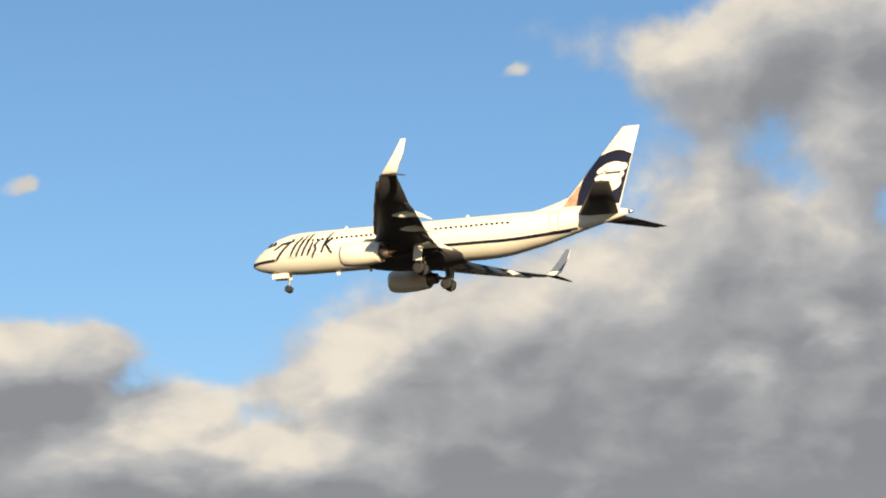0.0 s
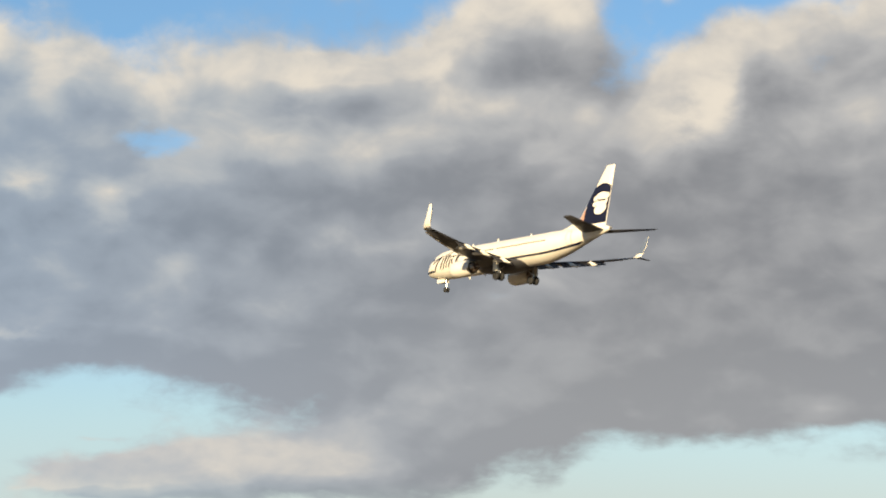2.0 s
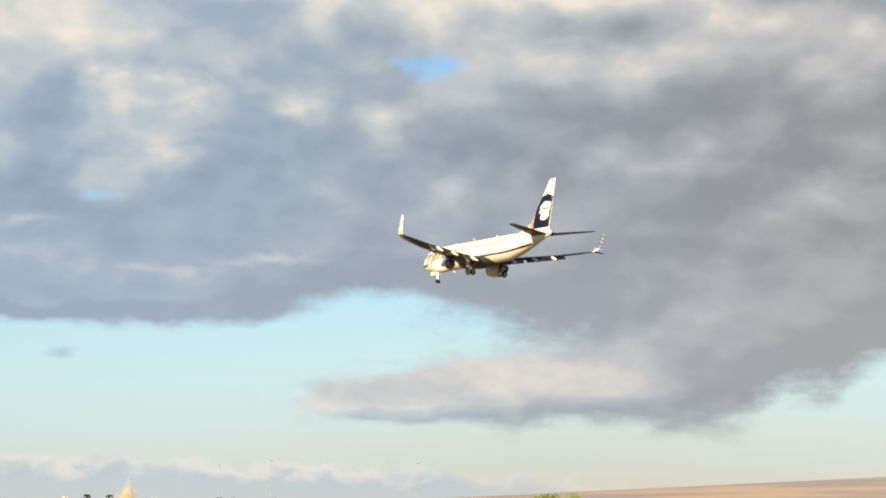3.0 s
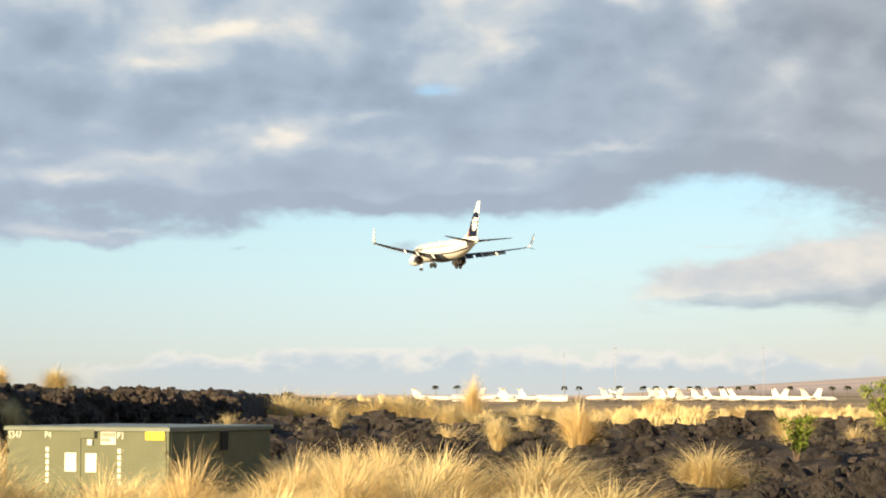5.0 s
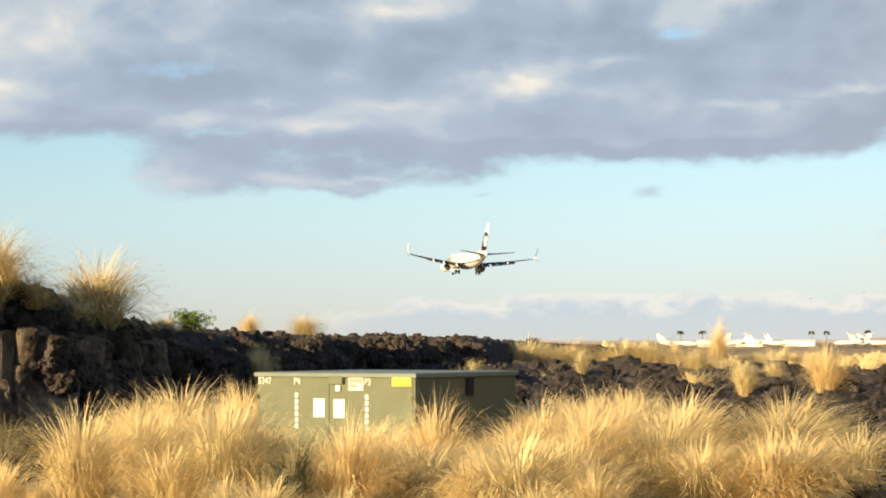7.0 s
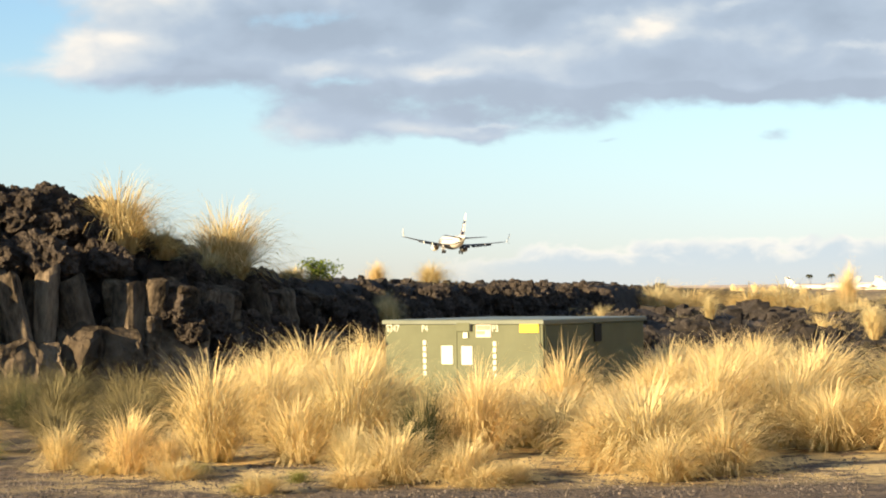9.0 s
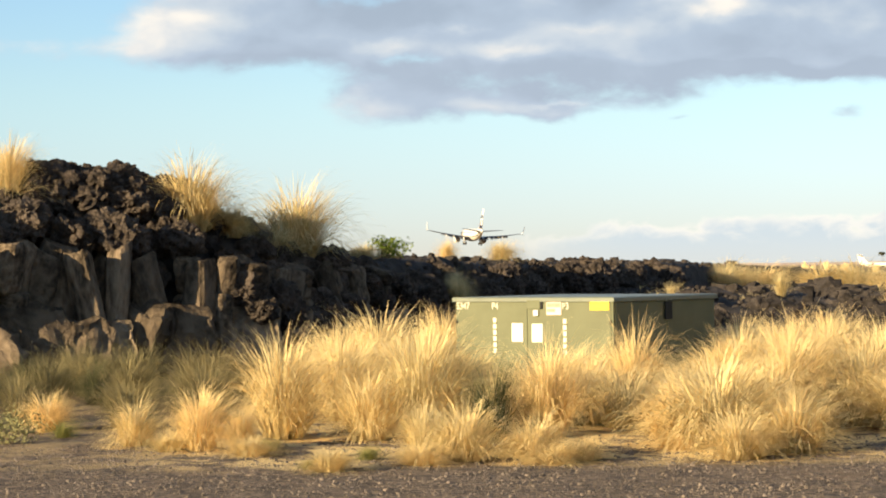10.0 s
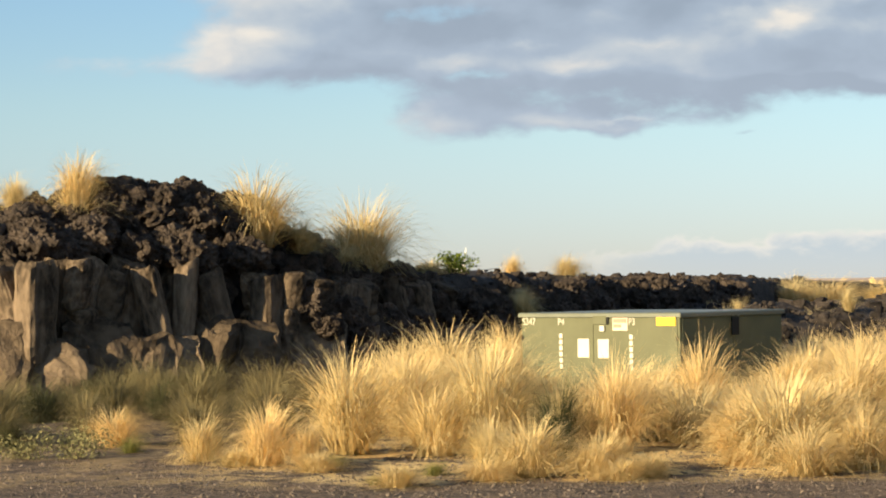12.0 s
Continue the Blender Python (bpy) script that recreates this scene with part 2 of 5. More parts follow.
def build_world():
    world = bpy.data.worlds.new("world")
    scene.world, world.use_nodes = world, True
    world.cycles.sampling_method, world.cycles.sample_map_resolution = "MANUAL", 256
    t = world.node_tree
    t.nodes.clear()
    n = Nodes(t)
    way = n.add("ShaderNodeTexCoord").outputs["Generated"]
    xyz = n.add("ShaderNodeSeparateXYZ", way).outputs
    az = n.math("MULTIPLY", n.math("ARCTAN2", xyz[0], xyz[1]), 57.2958)
    el = n.math("MULTIPLY", n.math("ARCSINE", xyz[2]), 57.2958)
    place = n.join(az, el, 0.0)
    sky = n.add("ShaderNodeTexSky")
    sky.sky_type, sky.sun_disc = "NISHITA", False
    sky.sun_elevation, sky.sun_rotation = radians(SUN_ELEVATION), radians(SUN_BEARING)
    sky.air_density, sky.dust_density, sky.ozone_density = 1.0, 0.1, 2.0
    low = n.mix(n.smooth(el, 0.0, 5.0), HAZE_TINT, LOW_TINT)
    balance = n.mix(n.smooth(el, 3.0, 16.0), low, HIGH_TINT)
    clear = n.mix(1.0, sky.outputs[0], balance, "MULTIPLY")
    # warmer haze low in the east
    warm = n.math("MULTIPLY", n.smooth(az, 10.0, 28.0), n.smooth(el, 1.0, 7.0, 1.0, 0.0))
    clear = n.mix(warm, clear, n.mix(1.0, clear, (0.90, 0.83, 0.78, 1), "MULTIPLY"))
    g = cloud_density()

    def density(p):
        k = t.nodes.new("ShaderNodeGroup")
        k.node_tree = g
        n.put(k.inputs[0], p)
        return k.outputs

    here, body = density(place)
    near = density(n.vec("ADD", place, (-0.30, 0.38, 0.0)))[1]
    above = density(n.vec("ADD", place, (-0.75, 1.05, 0.0)))[1]
    # faces towards the low sun are lit, thick bodies shade themselves
    relief = n.math("ADD", n.math("MULTIPLY", n.math("SUBTRACT", body, near), 0.75), n.math("MULTIPLY", n.math("SUBTRACT", body, above), 0.50))
    relief = n.math("MINIMUM", n.math("MAXIMUM", relief, -0.6), 0.6)
    blue = n.smooth(az, 12.0, 34.0, 1.0, 0.0)
    lit = n.math("MULTIPLY_ADD", relief, 0.85, n.smooth(above, 0.1, 2.2, 0.56, n.math("MULTIPLY_ADD", blue, 0.24, -0.34)))
    lit = n.math("MULTIPLY_ADD", cloud_spots(n, place, CLOUD_TOPS), 1.05, lit)
    crumb = n.fbm(n.vec("MULTIPLY", place, (1.0, 1.5, 1.0)), 0.55, 4, 0.5, 0.3).outputs[0]
    lit = n.math("MULTIPLY_ADD", n.math("SUBTRACT", crumb, 0.5), 1.75, lit)
    # the deck turns from a neutral to a bluer grey towards the west
    grey = n.mix(blue, CLOUD_GREY, CLOUD_BLUE)
    cloud = n.mix(n.smooth(lit, -0.75, 0.1), n.mix(blue, CLOUD_DARK, (2.7, 3.35, 4.15, 1)), grey)
    cloud = n.mix(n.smooth(lit, -0.05, 0.60), cloud, n.mix(blue, CLOUD_MID, (4.75, 5.3, 5.75, 1)))
    cloud = n.mix(n.smooth(lit, 0.45, 1.55), cloud, CLOUD_LIT)
    # low cloud is seen through more air
    veil = n.mix(blue, (4.85, 4.95, 5.0, 1), (4.6, 5.1, 5.9, 1))
    cloud = n.mix(n.math("MULTIPLY", n.smooth(el, 4.0, 9.0, 0.35, 0.0), n.smooth(el, 1.6, 3.6)), cloud, veil)
    alpha = n.smooth(here, 0.22, 1.05)
    alpha = n.math("MULTIPLY", alpha, n.smooth(el, 0.8, 3.0, 0.0, 1.0))
    torn = n.math("MULTIPLY_ADD", n.math("SUBTRACT", crumb, 0.5), 1.4, cloud_spots(n, place, (RIFTS,)))
    alpha = n.math("MULTIPLY", alpha, n.smooth(torn, 0.30, 1.10, 1.0, 0.15))
    colour = n.mix(alpha, clear, cloud)
    # a far row of cumulus low over the horizon, lit on its tops
    heads = n.fbm(n.vec("MULTIPLY", place, (1.0, 1.7, 0.0)), 0.95, 5, 0.55, 0.3).outputs[0]
    reach = n.math("MULTIPLY", n.smooth(az, 0.5, 7.0), n.smooth(az, 21.0, 30.0, 1.0, 0.0))
    crest = n.math("MULTIPLY_ADD", n.math("SUBTRACT", heads, 0.5), 1.5, n.math("MULTIPLY_ADD", reach, 0.90, 0.25))
    depth = n.math("SUBTRACT", crest, el)
    sunny = n.math("MULTIPLY", n.smooth(depth, 0.12, 0.62, 1.0, 0.0), n.smooth(n.fbm(place, 0.45, 2).outputs[0], 0.30, 0.52))
    row = n.mix(sunny, (4.8, 5.5, 6.05, 1), (8.0, 7.5, 6.8, 1))
    colour = n.mix(n.math("MULTIPLY", n.smooth(depth, 0.0, 0.30), n.math("MULTIPLY", reach, n.smooth(el, -0.2, 0.9, 0.45, 0.80))), colour, row)
    bg = n.add("ShaderNodeBackground", colour, 0.05)
    n.put(n.add("ShaderNodeOutputWorld").inputs[0], bg.outputs[0])


HAZE_TINT, LOW_TINT, HIGH_TINT = (0.80, 0.92, 1.45, 1), (1.06, 1.13, 1.30, 1), (1.06, 1.28, 1.44, 1)
CLOUD_BLUE = (3.4, 4.15, 5.05, 1)
CLOUD_DARK, CLOUD_GREY, CLOUD_MID, CLOUD_LIT = (2.75, 2.82, 2.98, 1), (3.85, 3.89, 3.98, 1), (5.1, 5.05, 5.0, 1), (8.8, 7.95, 6.7, 1)
build_world()


# ---------------------------------------------------------------- materials
def material(name, colour, rough=0.6, metal=0.0, vary=0.12, scale=6.0, bump=0.0, tint=None, spec=0.5, island=0.0, coat=0.0, glow=0.0):
    """A surface of one base colour with variation at two scales."""
    m = bpy.data.materials.new(name)
    m.use_nodes = True
    n = Nodes(m.node_tree)
    b = m.node_tree.nodes["Principled BSDF"]
    where = n.add("ShaderNodeTexCoord").outputs["Object"]
    big, fine = n.fbm(where, scale * 0.15, 3), n.fbm(where, scale, 8, 0.65)
    k = n.math("ADD", n.math("MULTIPLY", big.outputs[0], 0.5), n.math("MULTIPLY", fine.outputs[0], 0.5))
    dark = tuple(c * (1 - vary * 1.6) for c in colour) + (1,)
    light = (tint or tuple(min(1, c * (1 + vary)) for c in colour)) + (1,)
    col = n.mix(n.smooth(k, 0.3, 0.7), dark, light)
    if island:
        r = n.add("ShaderNodeNewGeometry").outputs["Random Per Island"]
        o = n.add("ShaderNodeObjectInfo").outputs["Random"]
        s = n.math("FRACT", n.math("ADD", r, o))
        col = n.mix(1.0, col, n.mix(s, (1 - island,) * 3 + (1,), (1 + island,) * 3 + (1,)), "MULTIPLY")
    n.put(b.inputs["Base Color"], col)
    n.put(b.inputs["Roughness"], n.math("MULTIPLY_ADD", fine.outputs[0], 0.15, rough - 0.07))
    b.inputs["Metallic"].default_value, b.inputs["Specular IOR Level"].default_value = metal, spec
    b.inputs["Coat Weight"].default_value = coat
    if bump:
        u = n.add("ShaderNodeBump")
        n.put(u.inputs["Height"], fine.outputs[0])
        u.inputs["Strength"].default_value, u.inputs["Distance"].default_value = 0.7, bump
        n.put(b.inputs["Normal"], u.outputs[0])
    return m


def leaf_material(name, colour, dark, tip, through=0.3):
    """Thin leaves and blades: each one its own shade, part of the light passes through."""
    m = bpy.data.materials.new(name)
    m.use_nodes = True
    n = Nodes(m.node_tree)
    out = m.node_tree.nodes["Material Output"]
    m.node_tree.nodes.remove(m.node_tree.nodes["Principled BSDF"])
    r = n.add("ShaderNodeNewGeometry").outputs["Random Per Island"]
    o = n.add("ShaderNodeObjectInfo").outputs["Random"]
    strand = n.fbm(n.vec("MULTIPLY", n.add("ShaderNodeTexCoord").outputs["Object"], (9.0, 9.0, 1.6)), 1.0, 3, 0.6).outputs[0]
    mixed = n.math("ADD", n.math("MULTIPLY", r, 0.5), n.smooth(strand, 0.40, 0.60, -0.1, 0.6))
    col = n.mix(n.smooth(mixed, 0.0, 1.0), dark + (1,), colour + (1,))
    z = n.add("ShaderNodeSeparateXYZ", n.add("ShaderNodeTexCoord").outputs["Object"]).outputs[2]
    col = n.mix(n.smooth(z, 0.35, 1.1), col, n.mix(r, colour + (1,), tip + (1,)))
    col = n.mix(1.0, col, n.mix(o, (0.87, 0.89, 0.90, 1), (1.08, 1.04, 1.0, 1)), "MULTIPLY")
    d = n.add("ShaderNodeBsdfDiffuse", col)
    t = n.add("ShaderNodeBsdfTranslucent", col)
    mixed = n.add("ShaderNodeMixShader", through, d.outputs[0], t.outputs[0])
    n.put(out.inputs[0], mixed.outputs[0])
    return m


def ground_material():
    m = bpy.data.materials.new("lava_and_gravel")
    m.use_nodes = True
    n = Nodes(m.node_tree)
    b = m.node_tree.nodes["Principled BSDF"]
    p = n.add("ShaderNodeTexCoord").outputs["Object"]
    xyz = n.add("ShaderNodeSeparateXYZ", p).outputs
    big, mid, fine = n.fbm(p, 0.25, 4).outputs[0], n.fbm(p, 2.0, 6, 0.6).outputs[0], n.fbm(p, 14.0, 6, 0.7).outputs[0]
    lava = n.mix(n.smooth(mid, 0.35, 0.7), (0.018, 0.016, 0.015, 1), (0.056, 0.045, 0.036, 1))
    gravel = n.mix(n.smooth(fine, 0.38, 0.62), (0.050, 0.040, 0.031, 1), (0.25, 0.185, 0.125, 1))
    gravel = n.mix(n.math("MULTIPLY", n.smooth(big, 0.45, 0.7), 0.6), gravel, (0.19, 0.135, 0.09, 1))
    gravel = n.mix(n.math("MULTIPLY", n.smooth(n.fbm(p, 3.2, 7, 0.7).outputs[0], 0.46, 0.60), 0.7), gravel, (0.050, 0.039, 0.030, 1))
    strewn = n.math("MULTIPLY", n.smooth(n.fbm(p, 1.7, 6, 0.7).outputs[0], 0.44, 0.55), n.smooth(xyz[0], -3.0, -0.5, 0.25, 1.0))
    litter = n.mix(strewn, gravel, (0.60, 0.44, 0.20, 1))
    edge = n.math("MULTIPLY_ADD", mid, 1.6, xyz[1])
    near = n.mix(n.smooth(edge, 18.9, 19.9), gravel, litter)
    # asphalt road where the verge ends, unseen, added dark to cut bounced light
    road = n.mix(n.smooth(fine, 0.3, 0.7), (0.035, 0.034, 0.033, 1), (0.075, 0.072, 0.068, 1))
    near = n.mix(n.smooth(xyz[1], 13.6, 14.0), road, near)
    # lava lies bare beyond the verge and east of the grass
    slant = n.math("DIVIDE", xyz[0], n.math("MAXIMUM", xyz[1], 1.0))
    bare = n.math("MAXIMUM", n.smooth(edge, 29.0, 31.0), n.math("MULTIPLY", n.smooth(slant, 0.29, 0.32), n.smooth(edge, 20.5, 22.0)))
    near = n.mix(bare, near, lava)
    d = n.vec("LENGTH", p)
    plain = n.mix(n.smooth(n.fbm(p, 0.05, 6, 0.6).outputs[0], 0.50, 0.58), (0.04, 0.034, 0.028, 1), (0.44, 0.31, 0.15, 1))
    # far hill in paled tan and grey, distance haze mixed into the colours
    slope = n.mix(n.smooth(n.fbm(n.vec("MULTIPLY", p, (0.3, 0.3, 8.0)), 0.006, 5).outputs[0], 0.42, 0.6), (0.62, 0.46, 0.32, 1), (0.42, 0.36, 0.34, 1))
    plain = n.mix(n.smooth(d, 300.0, 480.0), plain, n.mix(n.smooth(n.fbm(p, 0.03, 5, 0.6).outputs[0], 0.40, 0.6), (0.13, 0.10, 0.065, 1), (0.40, 0.29, 0.15, 1)))
    # bare lava east of the airfield: unseen, set dark to lower light from below
    plain = n.mix(n.smooth(slant, 0.58, 0.68), plain, lava)
    far = n.mix(n.smooth(d, 1500.0, 2600.0), plain, slope)
    n.put(b.inputs["Base Color"], n.mix(n.math("MULTIPLY", n.smooth(d, 110.0, 260.0), n.smooth(xyz[1], 13.6, 14.0)), near, far))
    b.inputs["Roughness"].default_value, b.inputs["Specular IOR Level"].default_value = 0.9, 0.2
    u = n.add("ShaderNodeBump")
    n.put(u.inputs["Height"], n.math("ADD", mid, n.math("MULTIPLY", fine, 0.4)))
    u.inputs["Strength"].default_value, u.inputs["Distance"].default_value = 0.8, 0.12
    n.put(b.inputs["Normal"], u.outputs[0])
    return m


GROUND = ground_material()
LAVA = material("lava", (0.045, 0.037, 0.031), 0.9, vary=0.5, scale=7.0, bump=0.12, spec=0.2, island=0.3)
CLINKER = material("clinker", (0.095, 0.074, 0.057), 0.9, vary=0.5, scale=16.0, bump=0.22, spec=0.2, island=0.2)
BASALT = material("basalt", (0.148, 0.112, 0.075), 0.9, vary=0.65, scale=5.0, bump=0.16, spec=0.15, island=0.45)
PEBBLE = material("pebbles", (0.105, 0.082, 0.062), 0.85, vary=0.3, scale=6.0, island=0.7)
CABINET = material("cabinet_paint", (0.135, 0.142, 0.086), 0.6, vary=0.10, scale=3.0, spec=0.08)
LID = material("cabinet_lid", (0.14, 0.155, 0.11), 0.45, vary=0.1, scale=4.0)
DARK_STEEL = material("dark_steel", (0.010, 0.011, 0.010), 0.6, vary=0.1, spec=0.2)
STICKER = material("white_sticker", (0.60, 0.57, 0.46), 0.5, vary=0.08)
YELLOW = material("yellow_label", (0.75, 0.52, 0.02), 0.5, vary=0.06)
FADED_RED = material("faded_red_print", (0.50, 0.24, 0.16), 0.6, vary=0.2)
CREAM_SIGN = material("faded_sign", (0.62, 0.50, 0.38), 0.6, vary=0.15)
WHITE = material("aircraft_white", (0.74, 0.70, 0.60), 0.38, vary=0.03, scale=1.2, coat=0.2)
# grey wing paint taken near black: the underside's shade is put into it
WING_SHADED_GREY = material("wing_shaded_grey", (0.036, 0.036, 0.040), 0.5, vary=0.10, scale=1.5)
NAVY = material("navy_paint", (0.008, 0.010, 0.028), 0.5, vary=0.1, scale=2.0, spec=0.2)
ACCENT = material("orange_red_paint", (0.50, 0.13, 0.08), 0.5, vary=0.35, scale=4.0, tint=(0.66, 0.40, 0.28))
WINGLET_BLUE = material("winglet_inner_paint", (0.11, 0.14, 0.20), 0.5, vary=0.08)
GLASS = material("dark_glass", (0.01, 0.012, 0.015), 0.12, vary=0.05)
TYRE = material("tyre_rubber", (0.018, 0.018, 0.018), 0.8, vary=0.1)
METAL = material("bare_metal", (0.55, 0.54, 0.52), 0.35, 0.9, vary=0.08)
GUNMETAL = material("hot_metal", (0.26, 0.20, 0.15), 0.45, 0.8, vary=0.15)
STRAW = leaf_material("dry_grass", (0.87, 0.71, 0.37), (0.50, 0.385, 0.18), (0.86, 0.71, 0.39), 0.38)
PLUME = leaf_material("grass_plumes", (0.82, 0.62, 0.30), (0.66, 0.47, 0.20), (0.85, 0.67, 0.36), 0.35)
GREENISH = leaf_material("green_grass", (0.34, 0.32, 0.10), (0.12, 0.14, 0.045), (0.55, 0.46, 0.18))
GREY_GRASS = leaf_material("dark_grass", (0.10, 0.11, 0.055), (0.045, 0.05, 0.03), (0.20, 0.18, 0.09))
LEAF = leaf_material("shrub_leaves", (0.22, 0.28, 0.045), (0.05, 0.075, 0.018), (0.34, 0.37, 0.07))
PALM_LEAF = leaf_material("palm_fronds", (0.05, 0.055, 0.03), (0.03, 0.035, 0.02), (0.06, 0.06, 0.03))
OLIVE = leaf_material("olive_leaves", (0.36, 0.33, 0.15), (0.18, 0.17, 0.08), (0.46, 0.41, 0.20))
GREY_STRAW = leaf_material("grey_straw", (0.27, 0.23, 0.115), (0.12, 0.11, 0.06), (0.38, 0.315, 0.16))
BARK = material("bark", (0.12, 0.085, 0.055), 0.9, vary=0.3, scale=8.0)
SHED = material("white_shed_paint", (0.78, 0.72, 0.62), 0.6, vary=0.06, scale=0.2)
POLE = material("galvanised_pole", (0.30, 0.30, 0.29), 0.5, 0.4, vary=0.1)


# ---------------------------------------------------------------- building helpers
def finish(bm, name, mat, smooth=False):
    me = bpy.data.meshes.new(name)
    bm.to_mesh(me)
    bm.free()
    me.materials.append(mat)
    if smooth:
        me.polygons.foreach_set("use_smooth", [True] * len(me.polygons))
    return me


def part(name, bm, mat, parent, label="", smooth=False):
    ob = new(name, finish(bm, name, mat, smooth))
    ob.parent = parent
    if label:
        tagged(ob, label)
    return ob


def mesh_of(name, verts, faces, mat, smooth=False):
    me = bpy.data.meshes.new(name)
    me.from_pydata([tuple(v) for v in verts], [], faces)
    me.materials.append(mat)
    if smooth:
        me.polygons.foreach_set("use_smooth", [True] * len(me.polygons))
    me.update()
    return me


def box_bm(x, y, z, bevel=0.0, at=(0, 0, 0)):
    bm = bmesh.new()
    bmesh.ops.create_cube(bm, size=1, matrix=Matrix.Translation(at) @ Matrix.Diagonal((x, y, z, 1)))
    if bevel:
        bmesh.ops.bevel(bm, geom=bm.edges[:], offset=bevel, segments=2, affect="EDGES", profile=0.5)
    return bm


def loft(rings, closed=True, caps=True):
    """A skin over rings of equal length."""
    bm = bmesh.new()
    rows = [[bm.verts.new(p) for p in r] for r in rings]
    n = len(rings[0])
    for a, b in zip(rows, rows[1:]):
        for i in range(n if closed else n - 1):
            j = (i + 1) % n
            bm.faces.new((a[i], b[i], b[j], a[j]))
    if closed and caps:
        bm.faces.new(rows[0]), bm.faces.new(rows[-1][::-1])
    bmesh.ops.recalc_face_normals(bm, faces=bm.faces[:])
    return bm


def tube(points, radii, sides=8):
    """A round bar along points."""
    rings = []
    for i, p in enumerate(points):
        p = Vector(p)
        d = (Vector(points[min(i + 1, len(points) - 1)]) - Vector(points[max(i - 1, 0)])).normalized()
        a = d.orthogonal().normalized()
        b = d.cross(a)
        if i and a.dot(last) < 0:
            a, b = -a, -b
        last = a
        rings.append([p + radii[i] * (math.cos(q) * a + math.sin(q) * b) for q in np.linspace(0, 2 * math.pi, sides, endpoint=False)])
    return loft(rings)


def lathe(profile, axis="x", sides=24, at=(0, 0, 0), caps=True):
    """Turns (along, radius) pairs about an axis."""
    rings = []
    for u, r in profile:
        ring = []
        for q in np.linspace(0, 2 * math.pi, sides, endpoint=False):
            c, s = r * math.cos(q), r * math.sin(q)
            v = (u, c, s) if axis == "x" else (c, u, s) if axis == "y" else (c, s, u)
            ring.append(Vector(v) + Vector(at))
        rings.append(ring)
    return loft(rings, True, caps)


def fractal(x, y, scale, octaves=5, seed=0.0):
    return noise.fractal(Vector((x / scale + seed, y / scale - seed, seed)), 0.9, 2.1, octaves)


# ---------------------------------------------------------------- ground
# foot of the road cut: x, y
FOOT = [(-40, 30), (-14, 31), (-6, 32), (-2, 35), (0.5, 42), (3, 52), (6.5, 66), (10, 80), (18, 110), (30, 150), (60, 230)]
FX, FY = np.array(FOOT, float).T


def behind_foot(x, y):
    """Metres behind the foot of the cut, measured along y."""
    return y - float(np.interp(x, FX, FY))


def crest(x):
    """Height of the rim of the cut."""
    return float(np.interp(x, [-9, -6.6, -5.9, -5.1, -4.4, -3.9, -3.3, -2.9, -2.1, -1.2, 1, 6], [2.7, 2.65, 2.85, 3.1, 3.1, 2.95, 2.8, 2.5, 2.15, 1.85, 1.7, 1.6]))


def ledge(x):
    """Height of the top of the columns, under the clinker."""
    return float(np.interp(x, [-9, -5, -3.3, -2.1, -1.2, 1, 6], [1.95, 1.95, 1.9, 1.75, 1.6, 1.5, 1.45]))


def ease(k):
    k = max(0.0, min(1.0, k))
    return k * k * (3 - 2 * k)


def height(x, y):
    d = math.hypot(x, y)
    z = 0.05 * fractal(x, y, 1.5, 4) * min(1, max(0.1, (y - 19) / 3))
    b = behind_foot(x, y)
    if y > 25:
        fade = 1 - max(0, min(1, (d - 90) / 200))
        rise = ease((b - 0.5) / 0.7)
        z += fade * (ledge(x) * rise + (crest(x) - ledge(x)) * ease((b - 0.9) / 1.3))
        lump = fractal(x, y, 2.2, 6, 3.0)
        if b > 0:
            z += 0.20 * lump * rise
        else:
            k = max(0, min(1, (y - 34) / 10)) * max(0, min(1, (x - 2.5) / 3)) * (1 - max(0, min(1, (d - 120) / 200)))
            out = max(0, min(1, (d - 68) / 22))
            z += k * (0.45 - 0.40 * out + (0.45 * lump + 0.3 * fractal(x, y, 14, 3, 9.0)) * (1 - 0.7 * out))
    if d > 140:
        z -= min(2.6, (d - 140) * 0.009)
    if d > 1600 and x > 0:
        bearing = math.degrees(math.atan2(x, y))
        z += max(0, bearing - 16.5) * 4.7 * min(1, (d - 1600) / 2400)
    return z


def build_ground():
    angles = np.concatenate([np.arange(-18, 33, 0.15), np.arange(33, 342, 3.0)])
    radii = [0.5, 3, 7, 11]
    while radii[-1] < 170:
        radii.append(radii[-1] * 1.009)
    while radii[-1] < 4700:
        radii.append(radii[-1] * 1.06)
    verts, faces = [], []
    for r in radii:
        for a in angles:
            x, y = r * math.sin(radians(a)), r * math.cos(radians(a))
            verts.append((x, y, height(x, y) if r > 8 else 0.0))
    n, m = len(radii), len(angles)
    for i in range(n - 1):
        for j in range(m):
            k = (j + 1) % m
            faces.append((i * m + j, (i + 1) * m + j, (i + 1) * m + k, i * m + k))
    faces.append(tuple(range(m)))
    ob = new("ground", mesh_of("ground", verts, faces, GROUND, True))
    tagged(ob, "black lava ground with a gravel verge", "ground", kind="structure")


build_ground()

